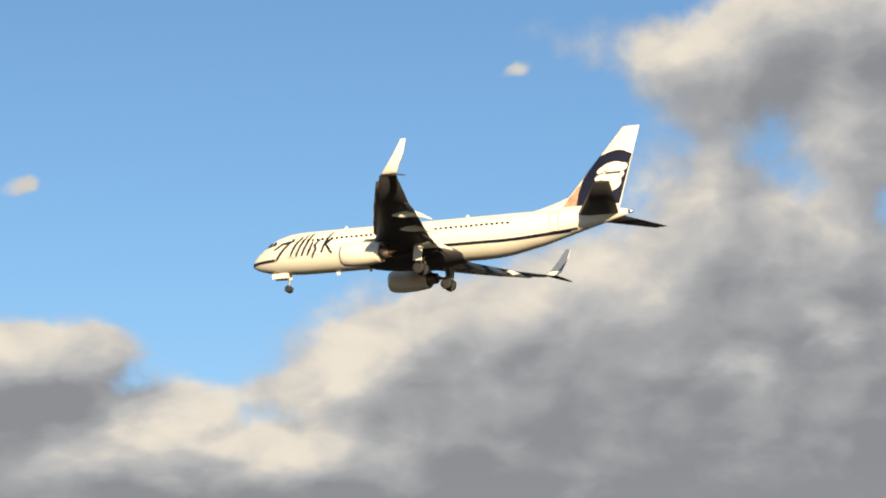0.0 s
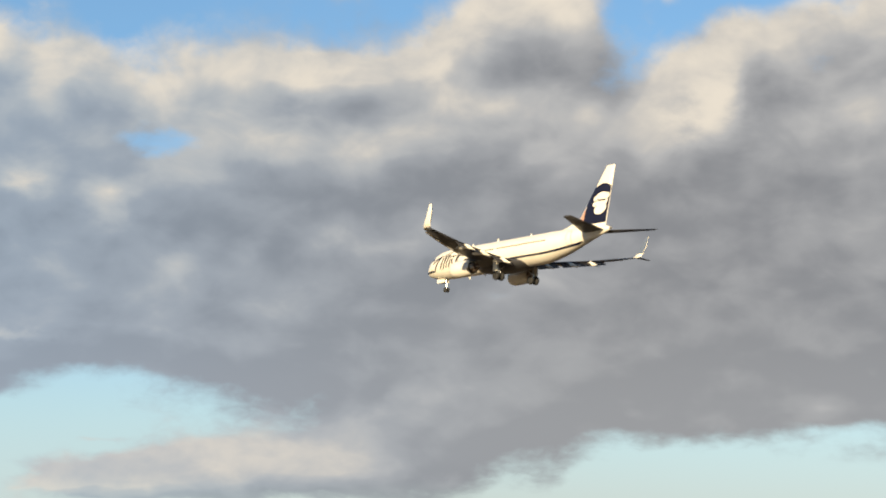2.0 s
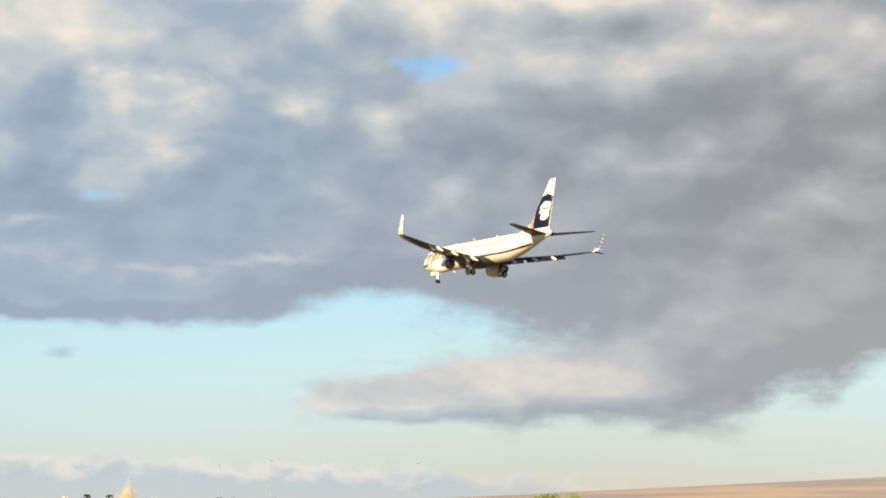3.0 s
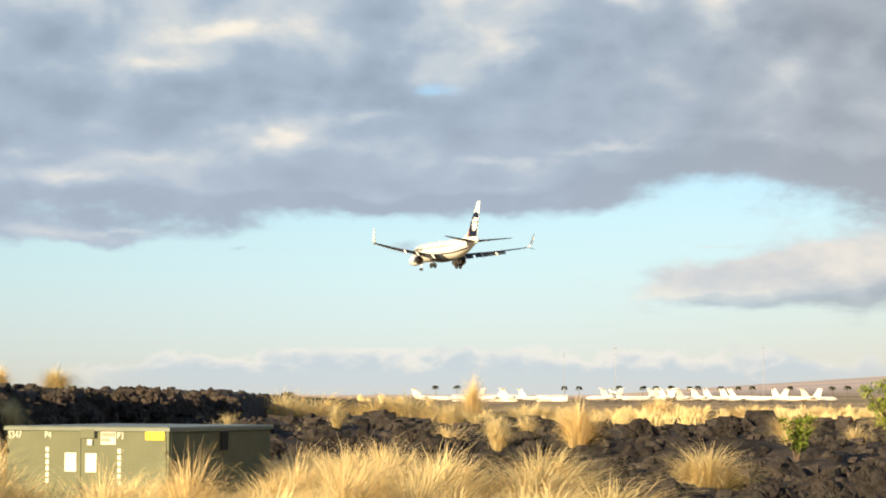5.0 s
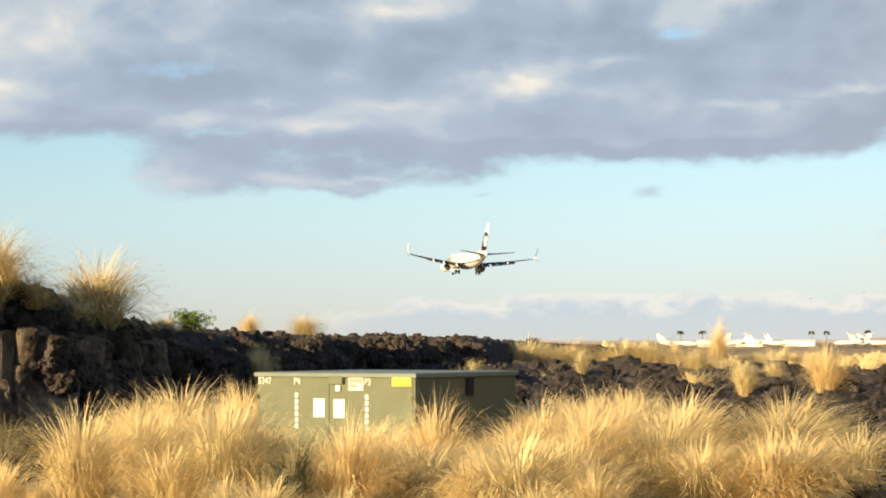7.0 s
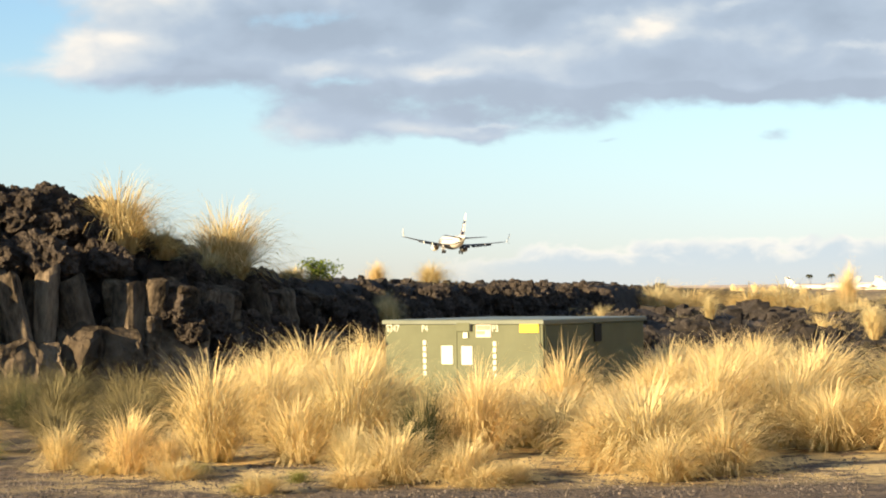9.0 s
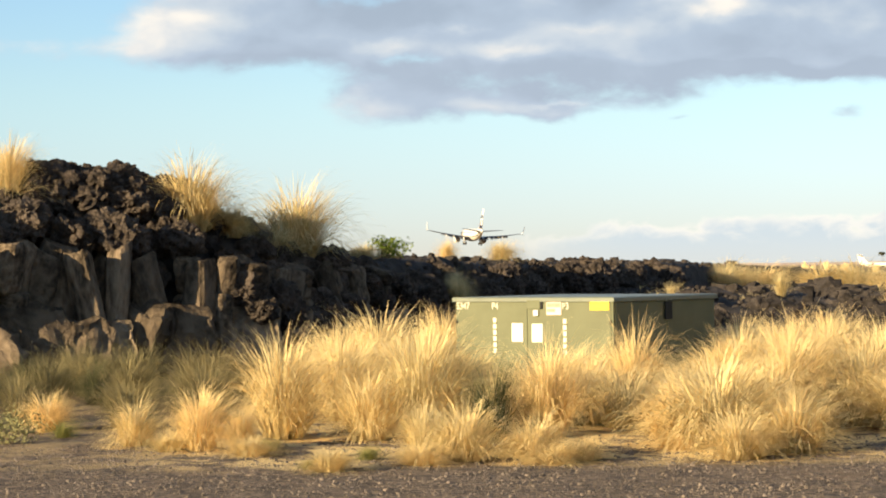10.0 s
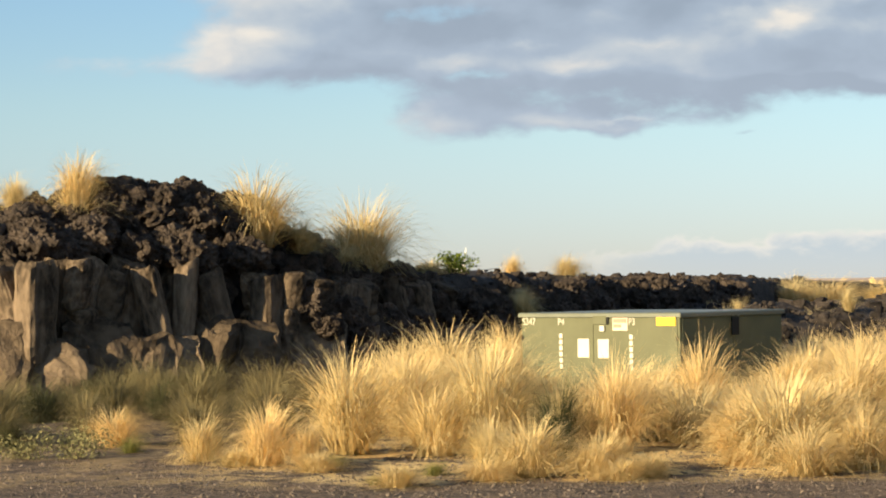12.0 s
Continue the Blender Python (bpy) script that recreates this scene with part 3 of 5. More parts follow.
# ---------------------------------------------------------------- airliner
AIRLINER_PATH = [
    (0, 169.1, 106.4, 52.7, 2.56, 2.12, 96.29),
    (0.5, 165, 143.7, 51.7, 3.17, 1.61, 96.9),
    (1, 159.5, 180, 49.8, 2.09, 1.22, 97.11),
    (1.5, 153.4, 216, 47.9, 0.89, 1.23, 97.43),
    (2, 146.9, 251.7, 45.8, 0.33, 0.22, 97.81),
    (2.5, 139.7, 285.2, 43.5, 0.38, 0.02, 98.09),
    (3, 133.1, 320.5, 41.3, 0.07, -0.11, 98.11),
    (3.5, 126.6, 356.4, 39, 0.45, 0.36, 98.21),
    (5.5, 99.2, 498.4, 29.3, 0.19, 0.73, 97.46),
    (6.5, 84.3, 566.4, 24.9, 1.59, 0.77, 98.01),
    (7.5, 69.7, 635.6, 20.8, 2.31, 0.65, 97.96),
    (9.5, 41.3, 779.7, 14.6, 3.46, 0.91, 97.82),
    (10, 34.6, 816.1, 12.6, 3.11, 1.06, 97.86),
    (10.5, 27.6, 852.2, 10.9, 2.6, 1.3, 97.9),
    (11, 20.6, 888.3, 9.4, 2.6, 1.3, 97.9),
    (11.5, 13.6, 924.4, 8.1, 2.6, 1.3, 97.9),
    (12, 6.6, 960.5, 7, 2.6, 1.3, 97.9),
]
airliner = new("airliner")
tagged(airliner, "white twin-engine airliner with navy tail panel, gear down", "airliner")
MID = 19.5  # station of the origin, metres aft of the nose

# station aft of the nose, centre height, half width, half height
HULL = [(0, -0.80, 0.03, 0.03), (0.15, -0.79, 0.28, 0.28), (0.5, -0.70, 0.62, 0.60), (1, -0.58, 0.93, 0.90), (1.6, -0.42, 1.2, 1.2), (2.2, -0.28, 1.42, 1.45),
        (3, -0.14, 1.63, 1.70), (4.2, -0.03, 1.80, 1.90), (5.5, 0, 1.87, 1.99), (7, 0, 1.88, 2.0), (24, 0, 1.88, 2.0), (25.5, 0.03, 1.87, 1.97),
        (27, 0.12, 1.80, 1.89), (30, 0.42, 1.5, 1.56), (33, 0.82, 1.05, 1.12), (35.5, 1.10, 0.62, 0.74), (37.3, 1.24, 0.34, 0.42), (38.0, 1.28, 0.16, 0.2)]


def hull(s):
    return [float(np.interp(s, [h[0] for h in HULL], [h[i] for h in HULL])) for i in (1, 2, 3)]


def skin(s, z, side=1, proud=0.015):
    """A point on the fuselage's flank."""
    zc, w, h = hull(s)
    k = max(-0.999, min(0.999, (z - zc) / h))
    return (MID - s, side * ((w + proud) * math.sqrt(1 - k * k) + proud), z)


PROFILE = [(0, 0), (0.05, 0.045), (0.2, 0.085), (0.4, 0.09), (0.7, 0.05), (1, 0.004), (1, -0.004), (0.7, -0.03), (0.4, -0.055), (0.2, -0.06), (0.05, -0.035)]


def section(le, chord, y, z, thick, side=1, upright=False, drop=0.0):
    """An aerofoil ring: le is the station of the leading edge, drop its nose-up turn in degrees."""
    pts = []
    c, q = math.cos(radians(drop)), math.sin(radians(drop))
    for u, w in PROFILE:
        o = w * chord * thick
        if upright:
            o = (0.07 * math.sqrt(max(0, u)) * (1 - u) * 2.2 + 0.004) * chord * thick * (1 if w > 0 or u == 0 else -1)
            pts.append((MID - le - u * chord, o, z))
        else:
            pts.append((MID - le - u * chord * c - o * q * 0.0, side * y, z + o * c - u * chord * q))
    return pts


def fin_edges(z):
    k = (z - 1.9) / 7.3
    return 31.2 + 6.0 * k, 37.15 + 1.65 * k


def fin_skin(u, z, side, proud=0.02):
    le, te = fin_edges(z)
    o = (0.07 * math.sqrt(max(0, u)) * (1 - u) * 2.2 + 0.004) * (te - le) * 0.7
    return (MID - le - u * (te - le), side * (o + proud), z)


def patch(fn, us, vs):
    """A sheet over a grid of fn(u, v)."""
    bm = bmesh.new()
    rows = [[bm.verts.new(fn(u, v)) for u in us] for v in vs]
    for a, b in zip(rows, rows[1:]):
        for i in range(len(us) - 1):
            bm.faces.new((a[i], a[i + 1], b[i + 1], b[i]))
    return bm


def ribbon(points, width, side):
    """A painted stroke on the flank, through (station, height) points."""
    dense = []
    for (s0, z0), (s1, z1) in zip(points, points[1:]):
        for k in np.linspace(0, 1, 6):
            dense.append((s0 + (s1 - s0) * k, z0 + (z1 - z0) * k))
    bm = bmesh.new()
    rows = []
    for i, (s, z) in enumerate(dense):
        a, b = dense[max(i - 1, 0)], dense[min(i + 1, len(dense) - 1)]
        d = Vector((b[0] - a[0], b[1] - a[1], 0))
        d = d.normalized() if d.length > 1e-6 else Vector((1, 0, 0))
        w = width * (0.55 + 0.45 * math.sin(math.pi * (i + 1) / (len(dense) + 1)))
        ox, oz = -d.y * w / 2, d.x * w / 2
        rows.append([bm.verts.new(skin(s + ox, z + oz, side)), bm.verts.new(skin(s - ox, z - oz, side))])
    for a, b in zip(rows, rows[1:]):
        bm.faces.new((a[0], b[0], b[1], a[1]))
    return bm


def wheel_into(parent, at, r, w):
    tyre = part("tyre", lathe([(-w * 0.5, r * 0.62), (-w * 0.48, r * 0.9), (-w * 0.3, r), (w * 0.3, r), (w * 0.48, r * 0.9), (w * 0.5, r * 0.62)], "y", 24), TYRE, parent, smooth=True)
    tyre.location = at
    hub = part("hub", lathe([(-w * 0.46, r * 0.15), (-w * 0.4, r * 0.62), (w * 0.4, r * 0.62), (w * 0.46, r * 0.15)], "y", 16), METAL, tyre, "bare metal hub", True)
    return hub


def build_fuselage():
    stations = np.concatenate([[0, 0.08, 0.15, 0.3], np.linspace(0.5, 7, 24), np.linspace(8, 24, 10), np.linspace(24.5, 38, 30)])
    rings = []
    for s in stations:
        zc, w, h = hull(s)
        rings.append([(MID - s, w * math.cos(a), zc + h * math.sin(a)) for a in np.linspace(0, 2 * math.pi, 48, endpoint=False)])
    body = part("fuselage", loft(rings), WHITE, airliner, smooth=True)
    # wing-to-body fairing under the belly, its shade put into the dark colour
    rings = []
    for s in np.linspace(11.5, 23.5, 16):
        k = math.sin(math.pi * (s - 11.5) / 12.0) ** 0.5
        rings.append([(MID - s, (0.3 + 1.85 * k) * math.cos(a), -1.3 + (0.15 + 1.0 * k) * math.sin(a)) for a in np.linspace(0, 2 * math.pi, 24, endpoint=False)])
    part("belly_fairing", loft(rings), WING_SHADED_GREY, airliner, smooth=True)
    pane = mesh_of("cabin_window", [(-0.13, 0, -0.17), (0.13, 0, -0.17), (0.13, 0, 0.17), (-0.13, 0, 0.17), (-0.13, -0.03, -0.17), (0.13, -0.03, -0.17), (0.13, -0.03, 0.17), (-0.13, -0.03, 0.17)],
                   [(0, 1, 2, 3), (0, 4, 5, 1), (1, 5, 6, 2), (2, 6, 7, 3), (3, 7, 4, 0)], GLASS)
    for side in (1, -1):
        for k in range(42):
            s = 6.3 + 0.508 * k
            if abs(s - 17.0) < 0.3:
                continue
            w = new("cabin_window", pane)
            w.parent = body
            x, y, z = skin(s, 0.62, side, 0.006)
            w.matrix_basis = pose(x, y, z, side * -18, 0, 0 if side > 0 else 180)
        for s0, s1 in ((0.0, 3.2), (10.4, 33.4)):
            us = np.linspace(s0 + 0.02, s1, 60)

            def band(u, v, s0=s0, side=side):
                zc, w, h = hull(u)
                rise = max(0, (u - 26) / 7) ** 1.5 * 0.75
                z = -0.78 - 0.24 * v + rise
                return skin(u, max(z, zc - h * 0.985), side, 0.018)
            part("belt_stripe", patch(band, us, (0, 0.5, 1)), NAVY, airliner, "navy stripe along the flank")
        for lab, s, z0, z1, w in (("cabin_door", 5.1, -0.85, 1.0, 0.86), ("cabin_door", 31.4, -0.25, 1.45, 0.78)):
            ring = [(s - w / 2, z0), (s + w / 2, z0), (s + w / 2, z1), (s - w / 2, z1), (s - w / 2, z0)]
            bm = ribbon(ring, 0.05, side)
            part(lab, bm, WING_SHADED_GREY, body, "grey door outline")
        # cockpit glazing
        for i, (s0, s1, z0, z1) in enumerate(((1.55, 2.15, 0.42, 0.86), (2.2, 2.75, 0.44, 0.92), (2.8, 3.25, 0.5, 0.92))):
            part("cockpit_window", patch(lambda u, v, side=side: skin(u, v, side, 0.012), np.linspace(s0, s1, 5), np.linspace(z0, z1, 4)), GLASS, body)
        # lettering reduced to plain slanted strokes
        strokes = [[(3.1, 0.05), (4.0, 0.55), (5.3, 0.75)], [(3.3, -0.95), (4.1, -0.1), (5.3, 1.0)], [(4.9, -0.75), (5.5, 0.3), (6.15, 1.15)], [(5.55, -0.75), (6.1, 0.3), (6.7, 1.35)],
                   [(6.15, -0.75), (6.7, 0.35), (7.2, 1.45)], [(6.75, -0.75), (7.05, -0.2), (7.35, 0.5)], [(7.2, -1.0), (7.7, -0.2), (7.55, 0.15), (8.1, 0.7)], [(8.25, -0.6), (8.7, 0.4), (9.25, 1.4)],
                   [(8.6, 0.1), (9.3, 0.65)], [(8.75, 0.15), (9.35, -0.75)]]
        for st in strokes:
            part("painted_stroke", ribbon(st, 0.26, side), NAVY, airliner, "navy brush stroke")
    part("nose_cone", lathe([(0.0, 0.02), (-0.08, 0.16), (-0.16, 0.30)], "x", 20, (MID + 0.02, 0, -0.79)), NAVY, airliner, "dark nose tip", True)
    part("tail_cone", lathe([(0, 0.19), (-0.25, 0.15), (-0.45, 0.08)], "x", 16, (MID - 37.95, 0, 1.28)), METAL, airliner, smooth=True)
    for s, z, h in ((9.5, 2.0, 0.3), (15.0, 2.0, 0.42), (22.0, 2.0, 0.3)):
        part("antenna", loft([[(MID - s - a, b, z - 0.05) for a, b in ((0, 0), (0.2, 0.03), (0.45, 0), (0.2, -0.03))], [(MID - s - 0.2 - a * 0.5, b * 0.5, z + h) for a, b in ((0, 0), (0.2, 0.03), (0.45, 0), (0.2, -0.03))]]), WHITE, airliner)
    for s, h in ((8.9, 0.4), (12.3, 0.3)):
        part("belly_antenna", loft([[(MID - s - a, b, -1.95) for a, b in ((0, 0), (0.2, 0.04), (0.5, 0), (0.2, -0.04))], [(MID - s - 0.25 - a * 0.5, b * 0.5, -1.98 - h) for a, b in ((0, 0), (0.2, 0.04), (0.5, 0), (0.2, -0.04))]]), WHITE, airliner)


def build_wing(side):
    secs = [(13.0, 7.8, 0.8, -1.35, 0.8), (13.5, 7.2, 1.9, -1.25, 0.8), (16.1, 4.8, 5.8, -0.72, 0.8), (19.0, 3.25, 11.5, -0.02, 0.8), (22.1, 1.6, 17.0, 0.88, 0.8)]
    wing = part("wing", loft([section(*q, side) for q in secs]), WING_SHADED_GREY, airliner, "grey swept wing, darkened for shade", True)
    # winglet: blended upper blade and lower scimitar blade
    blade = [(22.1, 1.6, 17.0, 0.88), (22.5, 1.45, 17.35, 1.05), (23.0, 1.2, 17.6, 1.5), (23.7, 0.95, 17.75, 2.5), (24.4, 0.5, 17.9, 3.7)]
    rings = []
    for i, (le, c, y, z) in enumerate(blade):
        up = min(1, i / 2)
        rings.append([(MID - le - u * c, side * (y - w * c * 0.8 * up), z + w * c * 0.8 * (1 - up)) for u, w in PROFILE])
    part("winglet", loft(rings), WHITE, wing, "white upswept winglet", True)
    inner = [(le + 0.01, c - 0.02, y - 0.085 * c - 0.03, z) for le, c, y, z in blade[2:]]
    part("winglet_inner_face", patch(lambda u, v: tuple(Vector((MID - float(np.interp(v, (0, 1, 2), [q[0] + u * q[1] for q in inner])), side * float(np.interp(v, (0, 1, 2), [q[2] for q in inner])), float(np.interp(v, (0, 1, 2), [q[3] for q in inner]))))), (0, 0.5, 1), (0, 0.5, 1, 1.5, 2)), WINGLET_BLUE, wing, "grey-blue inner winglet face")
    rings = [[(MID - le - u * c, side * (y + w * c * 0.5), z + w * c * 0.5) for u, w in PROFILE] for le, c, y, z in ((22.8, 1.1, 17.15, 0.92), (23.6, 0.9, 17.5, 0.72), (24.9, 0.35, 17.95, 0.42))]
    part("lower_winglet", loft(rings), WING_SHADED_GREY, wing, smooth=True)
    # leading-edge slats
    for y0, y1 in ((6.4, 9.3), (9.4, 12.6), (12.7, 16.3)):
        rings = []
        for y in (y0, y1):
            le = float(np.interp(y, [5.8, 11.5, 17.0], [16.1, 19.0, 22.1])) - 0.28
            c = float(np.interp(y, [5.8, 17.0], [0.75, 0.4]))
            z = float(np.interp(y, [5.8, 11.5, 17.0], [-0.72, -0.02, 0.88])) - 0.12
            rings.append(section(le, c, y, z, 0.9, side, False, -18))
        part("slat", loft(rings), METAL, wing, "bare metal slat", True)
    # flaps lowered for landing
    for y0, y1 in ((2.0, 5.4), (6.0, 12.2)):
        for gap, c0, turn in ((0.0, 0.95, 24), (0.85, 0.55, 38)):
            rings = []
            for y in (y0, y1):
                te = float(np.interp(y, [1.9, 5.8, 11.5, 17.0], [20.7, 20.9, 22.25, 23.7]))
                z = float(np.interp(y, [1.9, 5.8, 11.5, 17.0], [-1.25, -0.72, -0.02, 0.88]))
                k = float(np.interp(y, [2, 12], [1.0, 0.72]))
                rings.append(section(te - 0.35 + gap * k * 0.9, c0 * k, y, z - 0.12 - gap * k * 0.48, 0.8, side, False, turn))
            part("flap", loft(rings), WING_SHADED_GREY, wing, "lowered grey flap, darkened for shade", True)
    # flap track fairings
    for y in (3.6, 7.3, 10.3):
        te = float(np.interp(y, [1.9, 5.8, 11.5], [20.7, 20.9, 22.25]))
        z = float(np.interp(y, [1.9, 5.8, 11.5], [-1.25, -0.72, -0.02]))
        rings = []
        for u in np.linspace(0, 1, 10):
            r = 0.24 * math.sin(math.pi * min(0.985, max(0.015, u ** 0.8))) + 0.015
            x = MID - (te - 2.0 + 3.9 * u)
            zz = z - 0.28 - (max(0, u - 0.5) ** 1.2) * 1.5
            rings.append([(x, side * y + r * 0.75 * math.cos(a), zz + r * 1.3 * math.sin(a)) for a in np.linspace(0, 2 * math.pi, 12, endpoint=False)])
        part("flap_fairing", loft(rings), WHITE, wing, "pale flap track fairing", True)
    # engine
    cy, cz = side * 4.83, -2.02
    cowl = part("engine", lathe([(-12.45, 0.80), (-12.35, 0.92), (-12.5, 1.0), (-12.9, 1.08), (-13.6, 1.12), (-14.8, 1.08), (-15.9, 0.94), (-16.3, 0.86), (-16.3, 0.80), (-15.5, 0.82), (-12.9, 0.78)], "x", 32, (MID, cy, cz), False), WHITE, airliner, "white engine nacelle", True)
    part("intake_lip", lathe([(-12.46, 0.80), (-12.33, 0.87), (-12.34, 0.93), (-12.52, 1.01)], "x", 32, (MID, cy, cz), False), METAL, cowl, "polished intake ring", True)
    part("fan", lathe([(-12.95, 0.8), (-13.0, 0.30), (-12.7, 0.16), (-12.55, 0.02)], "x", 24, (MID, cy, cz)), GUNMETAL, cowl, "dark fan face", True)
    part("core_nozzle", lathe([(-15.4, 0.80), (-16.2, 0.62), (-17.1, 0.48), (-17.1, 0.42), (-16.8, 0.42)], "x", 24, (MID, cy, cz), True), GUNMETAL, cowl, "hot metal exhaust nozzle", True)
    part("exhaust_plug", lathe([(-16.7, 0.32), (-17.2, 0.24), (-17.8, 0.03)], "x", 16, (MID, cy, cz)), GUNMETAL, cowl, smooth=True)
    rings = [[(MID - a, cy + b, z) for a, b in ((13.2 + d, 0), (14.5, 0.17), (16.5, 0.17), (18.4 - d, 0), (16.5, -0.17), (14.5, -0.17))] for z, d in ((-1.2, 0.0), (-0.72, 1.4))]
    part("pylon", loft(rings), WING_SHADED_GREY, cowl)


def build_tail():
    rings = [section(fin_edges(z)[0], fin_edges(z)[1] - fin_edges(z)[0], 0, z, 0.7, 1, True) for z in (1.4, 1.9, 3.5, 5.5, 7.5, 9.1, 9.2)]
    fin = part("fin", loft(rings), WHITE, airliner, "white fin with navy panel", True)
    rings = []
    for k in np.linspace(0, 1, 8):
        s = 27.2 + 5.6 * k
        top = 1.85 + 1.45 * k ** 1.6
        w = 0.05 + 0.10 * k
        rings.append([(MID - s, w * a, 1.6 + (top - 1.6) * b) for a, b in ((-1.6, 0), (-1, 0.6), (-0.3, 1), (0.3, 1), (1, 0.6), (1.6, 0))])
    part("dorsal_fin", loft(rings), WHITE, fin, smooth=True)
    for side in (1, -1):
        def navy(u, z, side=side):
            le, te = fin_edges(z)
            front = 0.30 - 0.25 * min(1, (z - 2.0) / 2.6) - 0.03 * max(0, z - 4.6)
            return fin_skin(max(0.02, front) + (0.985 - max(0.02, front)) * u, z + (0.45 * math.sin(math.pi * u) if z > 6.4 else 0), side)
        part("navy_panel", patch(navy, np.linspace(0, 1, 16), np.linspace(2.1, 6.6, 16)), NAVY, fin, "dark navy tail panel")
        part("accent_band", patch(lambda u, z, side=side: fin_skin(0.0 + (0.26 - 0.24 * min(1, (z - 2.0) / 2.2)) * u + 0.06, z, side), np.linspace(0, 1, 6), np.linspace(2.1, 4.0, 8)), ACCENT, fin, "orange-red garland at the fin's foot")
        # emblem as plain rounded shapes: share of chord, height, radii
        for c, z, rc, rz in ((0.60, 5.55, 0.26, 0.42), (0.36, 5.25, 0.09, 0.34), (0.84, 5.45, 0.12, 0.38), (0.68, 4.75, 0.25, 0.55), (0.70, 3.95, 0.22, 0.75), (0.42, 4.55, 0.09, 0.30)):
            bm = bmesh.new()
            mid = bm.verts.new(fin_skin(c, z, side, 0.035))
            rim = [bm.verts.new(fin_skin(min(0.97, c + rc * math.cos(a)), z + rz * math.sin(a), side, 0.035)) for a in np.linspace(0, 2 * math.pi, 24, endpoint=False)]
            for i in range(24):
                bm.faces.new((mid, rim[i], rim[(i + 1) % 24]))
            part("emblem_shape", bm, WHITE, fin, "plain white rounded shape")
        part("emblem_bar", patch(lambda u, z, side=side: fin_skin(u, z, side, 0.045), np.linspace(0.50, 0.84, 8), np.linspace(4.86, 5.04, 3)), NAVY, fin, "navy bar across the emblem")
        rings = [section(*q, side) for q in ((33.2, 4.0, 0.35, 1.1, 0.8), (37.55, 1.45, 7.15, 1.85, 0.8))]
        part("stabilizer", loft(rings), WING_SHADED_GREY, airliner, "grey horizontal stabilizer, darkened for shade", True)


def build_gear():
    nose = part("nose_gear", tube([(MID - 3.9, 0, -1.7), (MID - 4.0, 0, -2.6), (MID - 4.02, 0, -3.33)], [0.11, 0.09, 0.07], 10), METAL, airliner, "nose landing gear leg")
    for y in (0.2, -0.2):
        wheel_into(nose, (MID - 4.02, y, -3.36), 0.34, 0.2)
    part("drag_strut", tube([(MID - 2.9, 0, -1.8), (MID - 3.95, 0, -2.6)], [0.05, 0.05], 6), METAL, nose)
    for y in (0.36, -0.36):
        part("gear_door", box_bm(1.75, 0.04, 0.5, 0.012, (MID - 3.2, y, -2.1)), WHITE, nose, "white nose gear door")
    for side in (1, -1):
        leg = part("main_gear", tube([(MID - 19.0, side * 2.95, -1.3), (MID - 19.2, side * 2.88, -2.4), (MID - 19.25, side * 2.86, -3.2)], [0.17, 0.14, 0.11], 12), METAL, airliner, "main landing gear leg")
        part("axle", tube([(MID - 19.25, side * 2.3, -3.25), (MID - 19.25, side * 3.4, -3.25)], [0.08, 0.08], 8), METAL, leg)
        part("side_strut", tube([(MID - 19.1, side * 1.5, -1.6), (MID - 19.2, side * 2.8, -2.5)], [0.07, 0.06], 8), METAL, leg)
        part("torque_link", tube([(MID - 19.3, side * 2.87, -2.3), (MID - 19.75, side * 2.87, -2.7), (MID - 19.3, side * 2.86, -3.1)], [0.05, 0.06, 0.05], 6), METAL, leg)
        part("gear_door", box_bm(0.9, 0.05, 1.3, 0.015, (MID - 19.1, side * 3.35, -1.95)), WHITE, leg, "pale main gear door")
        for y in (2.43, 3.29):
            wheel_into(leg, (MID - 19.25, side * y, -3.25), 0.565, 0.4)


build_fuselage()
build_wing(1), build_wing(-1)
build_tail()
build_gear()


# ---------------------------------------------------------------- switchgear cabinet
CAB_W, CAB_D, CAB_H = 2.40, 2.31, 1.16


def plate(parent, name, mat, u0, u1, z0, z1, face="front", proud=0.008, label=""):
    """A thin plate on a face: u is a share of the face's width, z in metres."""
    w = CAB_W if face == "front" else CAB_D
    a, b = (u0 - 0.5) * w, (u1 - 0.5) * w
    bm = box_bm(b - a, 0.012, z1 - z0, 0.003)
    ob = part(name, bm, mat, parent, label)
    if face == "front":
        ob.matrix_basis = pose((a + b) / 2, -CAB_D / 2 - proud, (z0 + z1) / 2)
    else:
        ob.matrix_basis = pose(CAB_W / 2 + proud, (a + b) / 2, (z0 + z1) / 2, 0, 0, 90)
    return ob


def lettering(parent, body, u, z, size):
    c = bpy.data.curves.new("lettering", "FONT")
    c.body, c.size, c.extrude = body, size, 0.002
    c.materials.append(STICKER)
    ob = new("lettering", c)
    ob.parent = parent
    ob.matrix_basis = pose((u - 0.5) * CAB_W, -CAB_D / 2 - 0.012, z, 90, 0, 0) @ Matrix.Diagonal((0.85, 1, 1, 1))


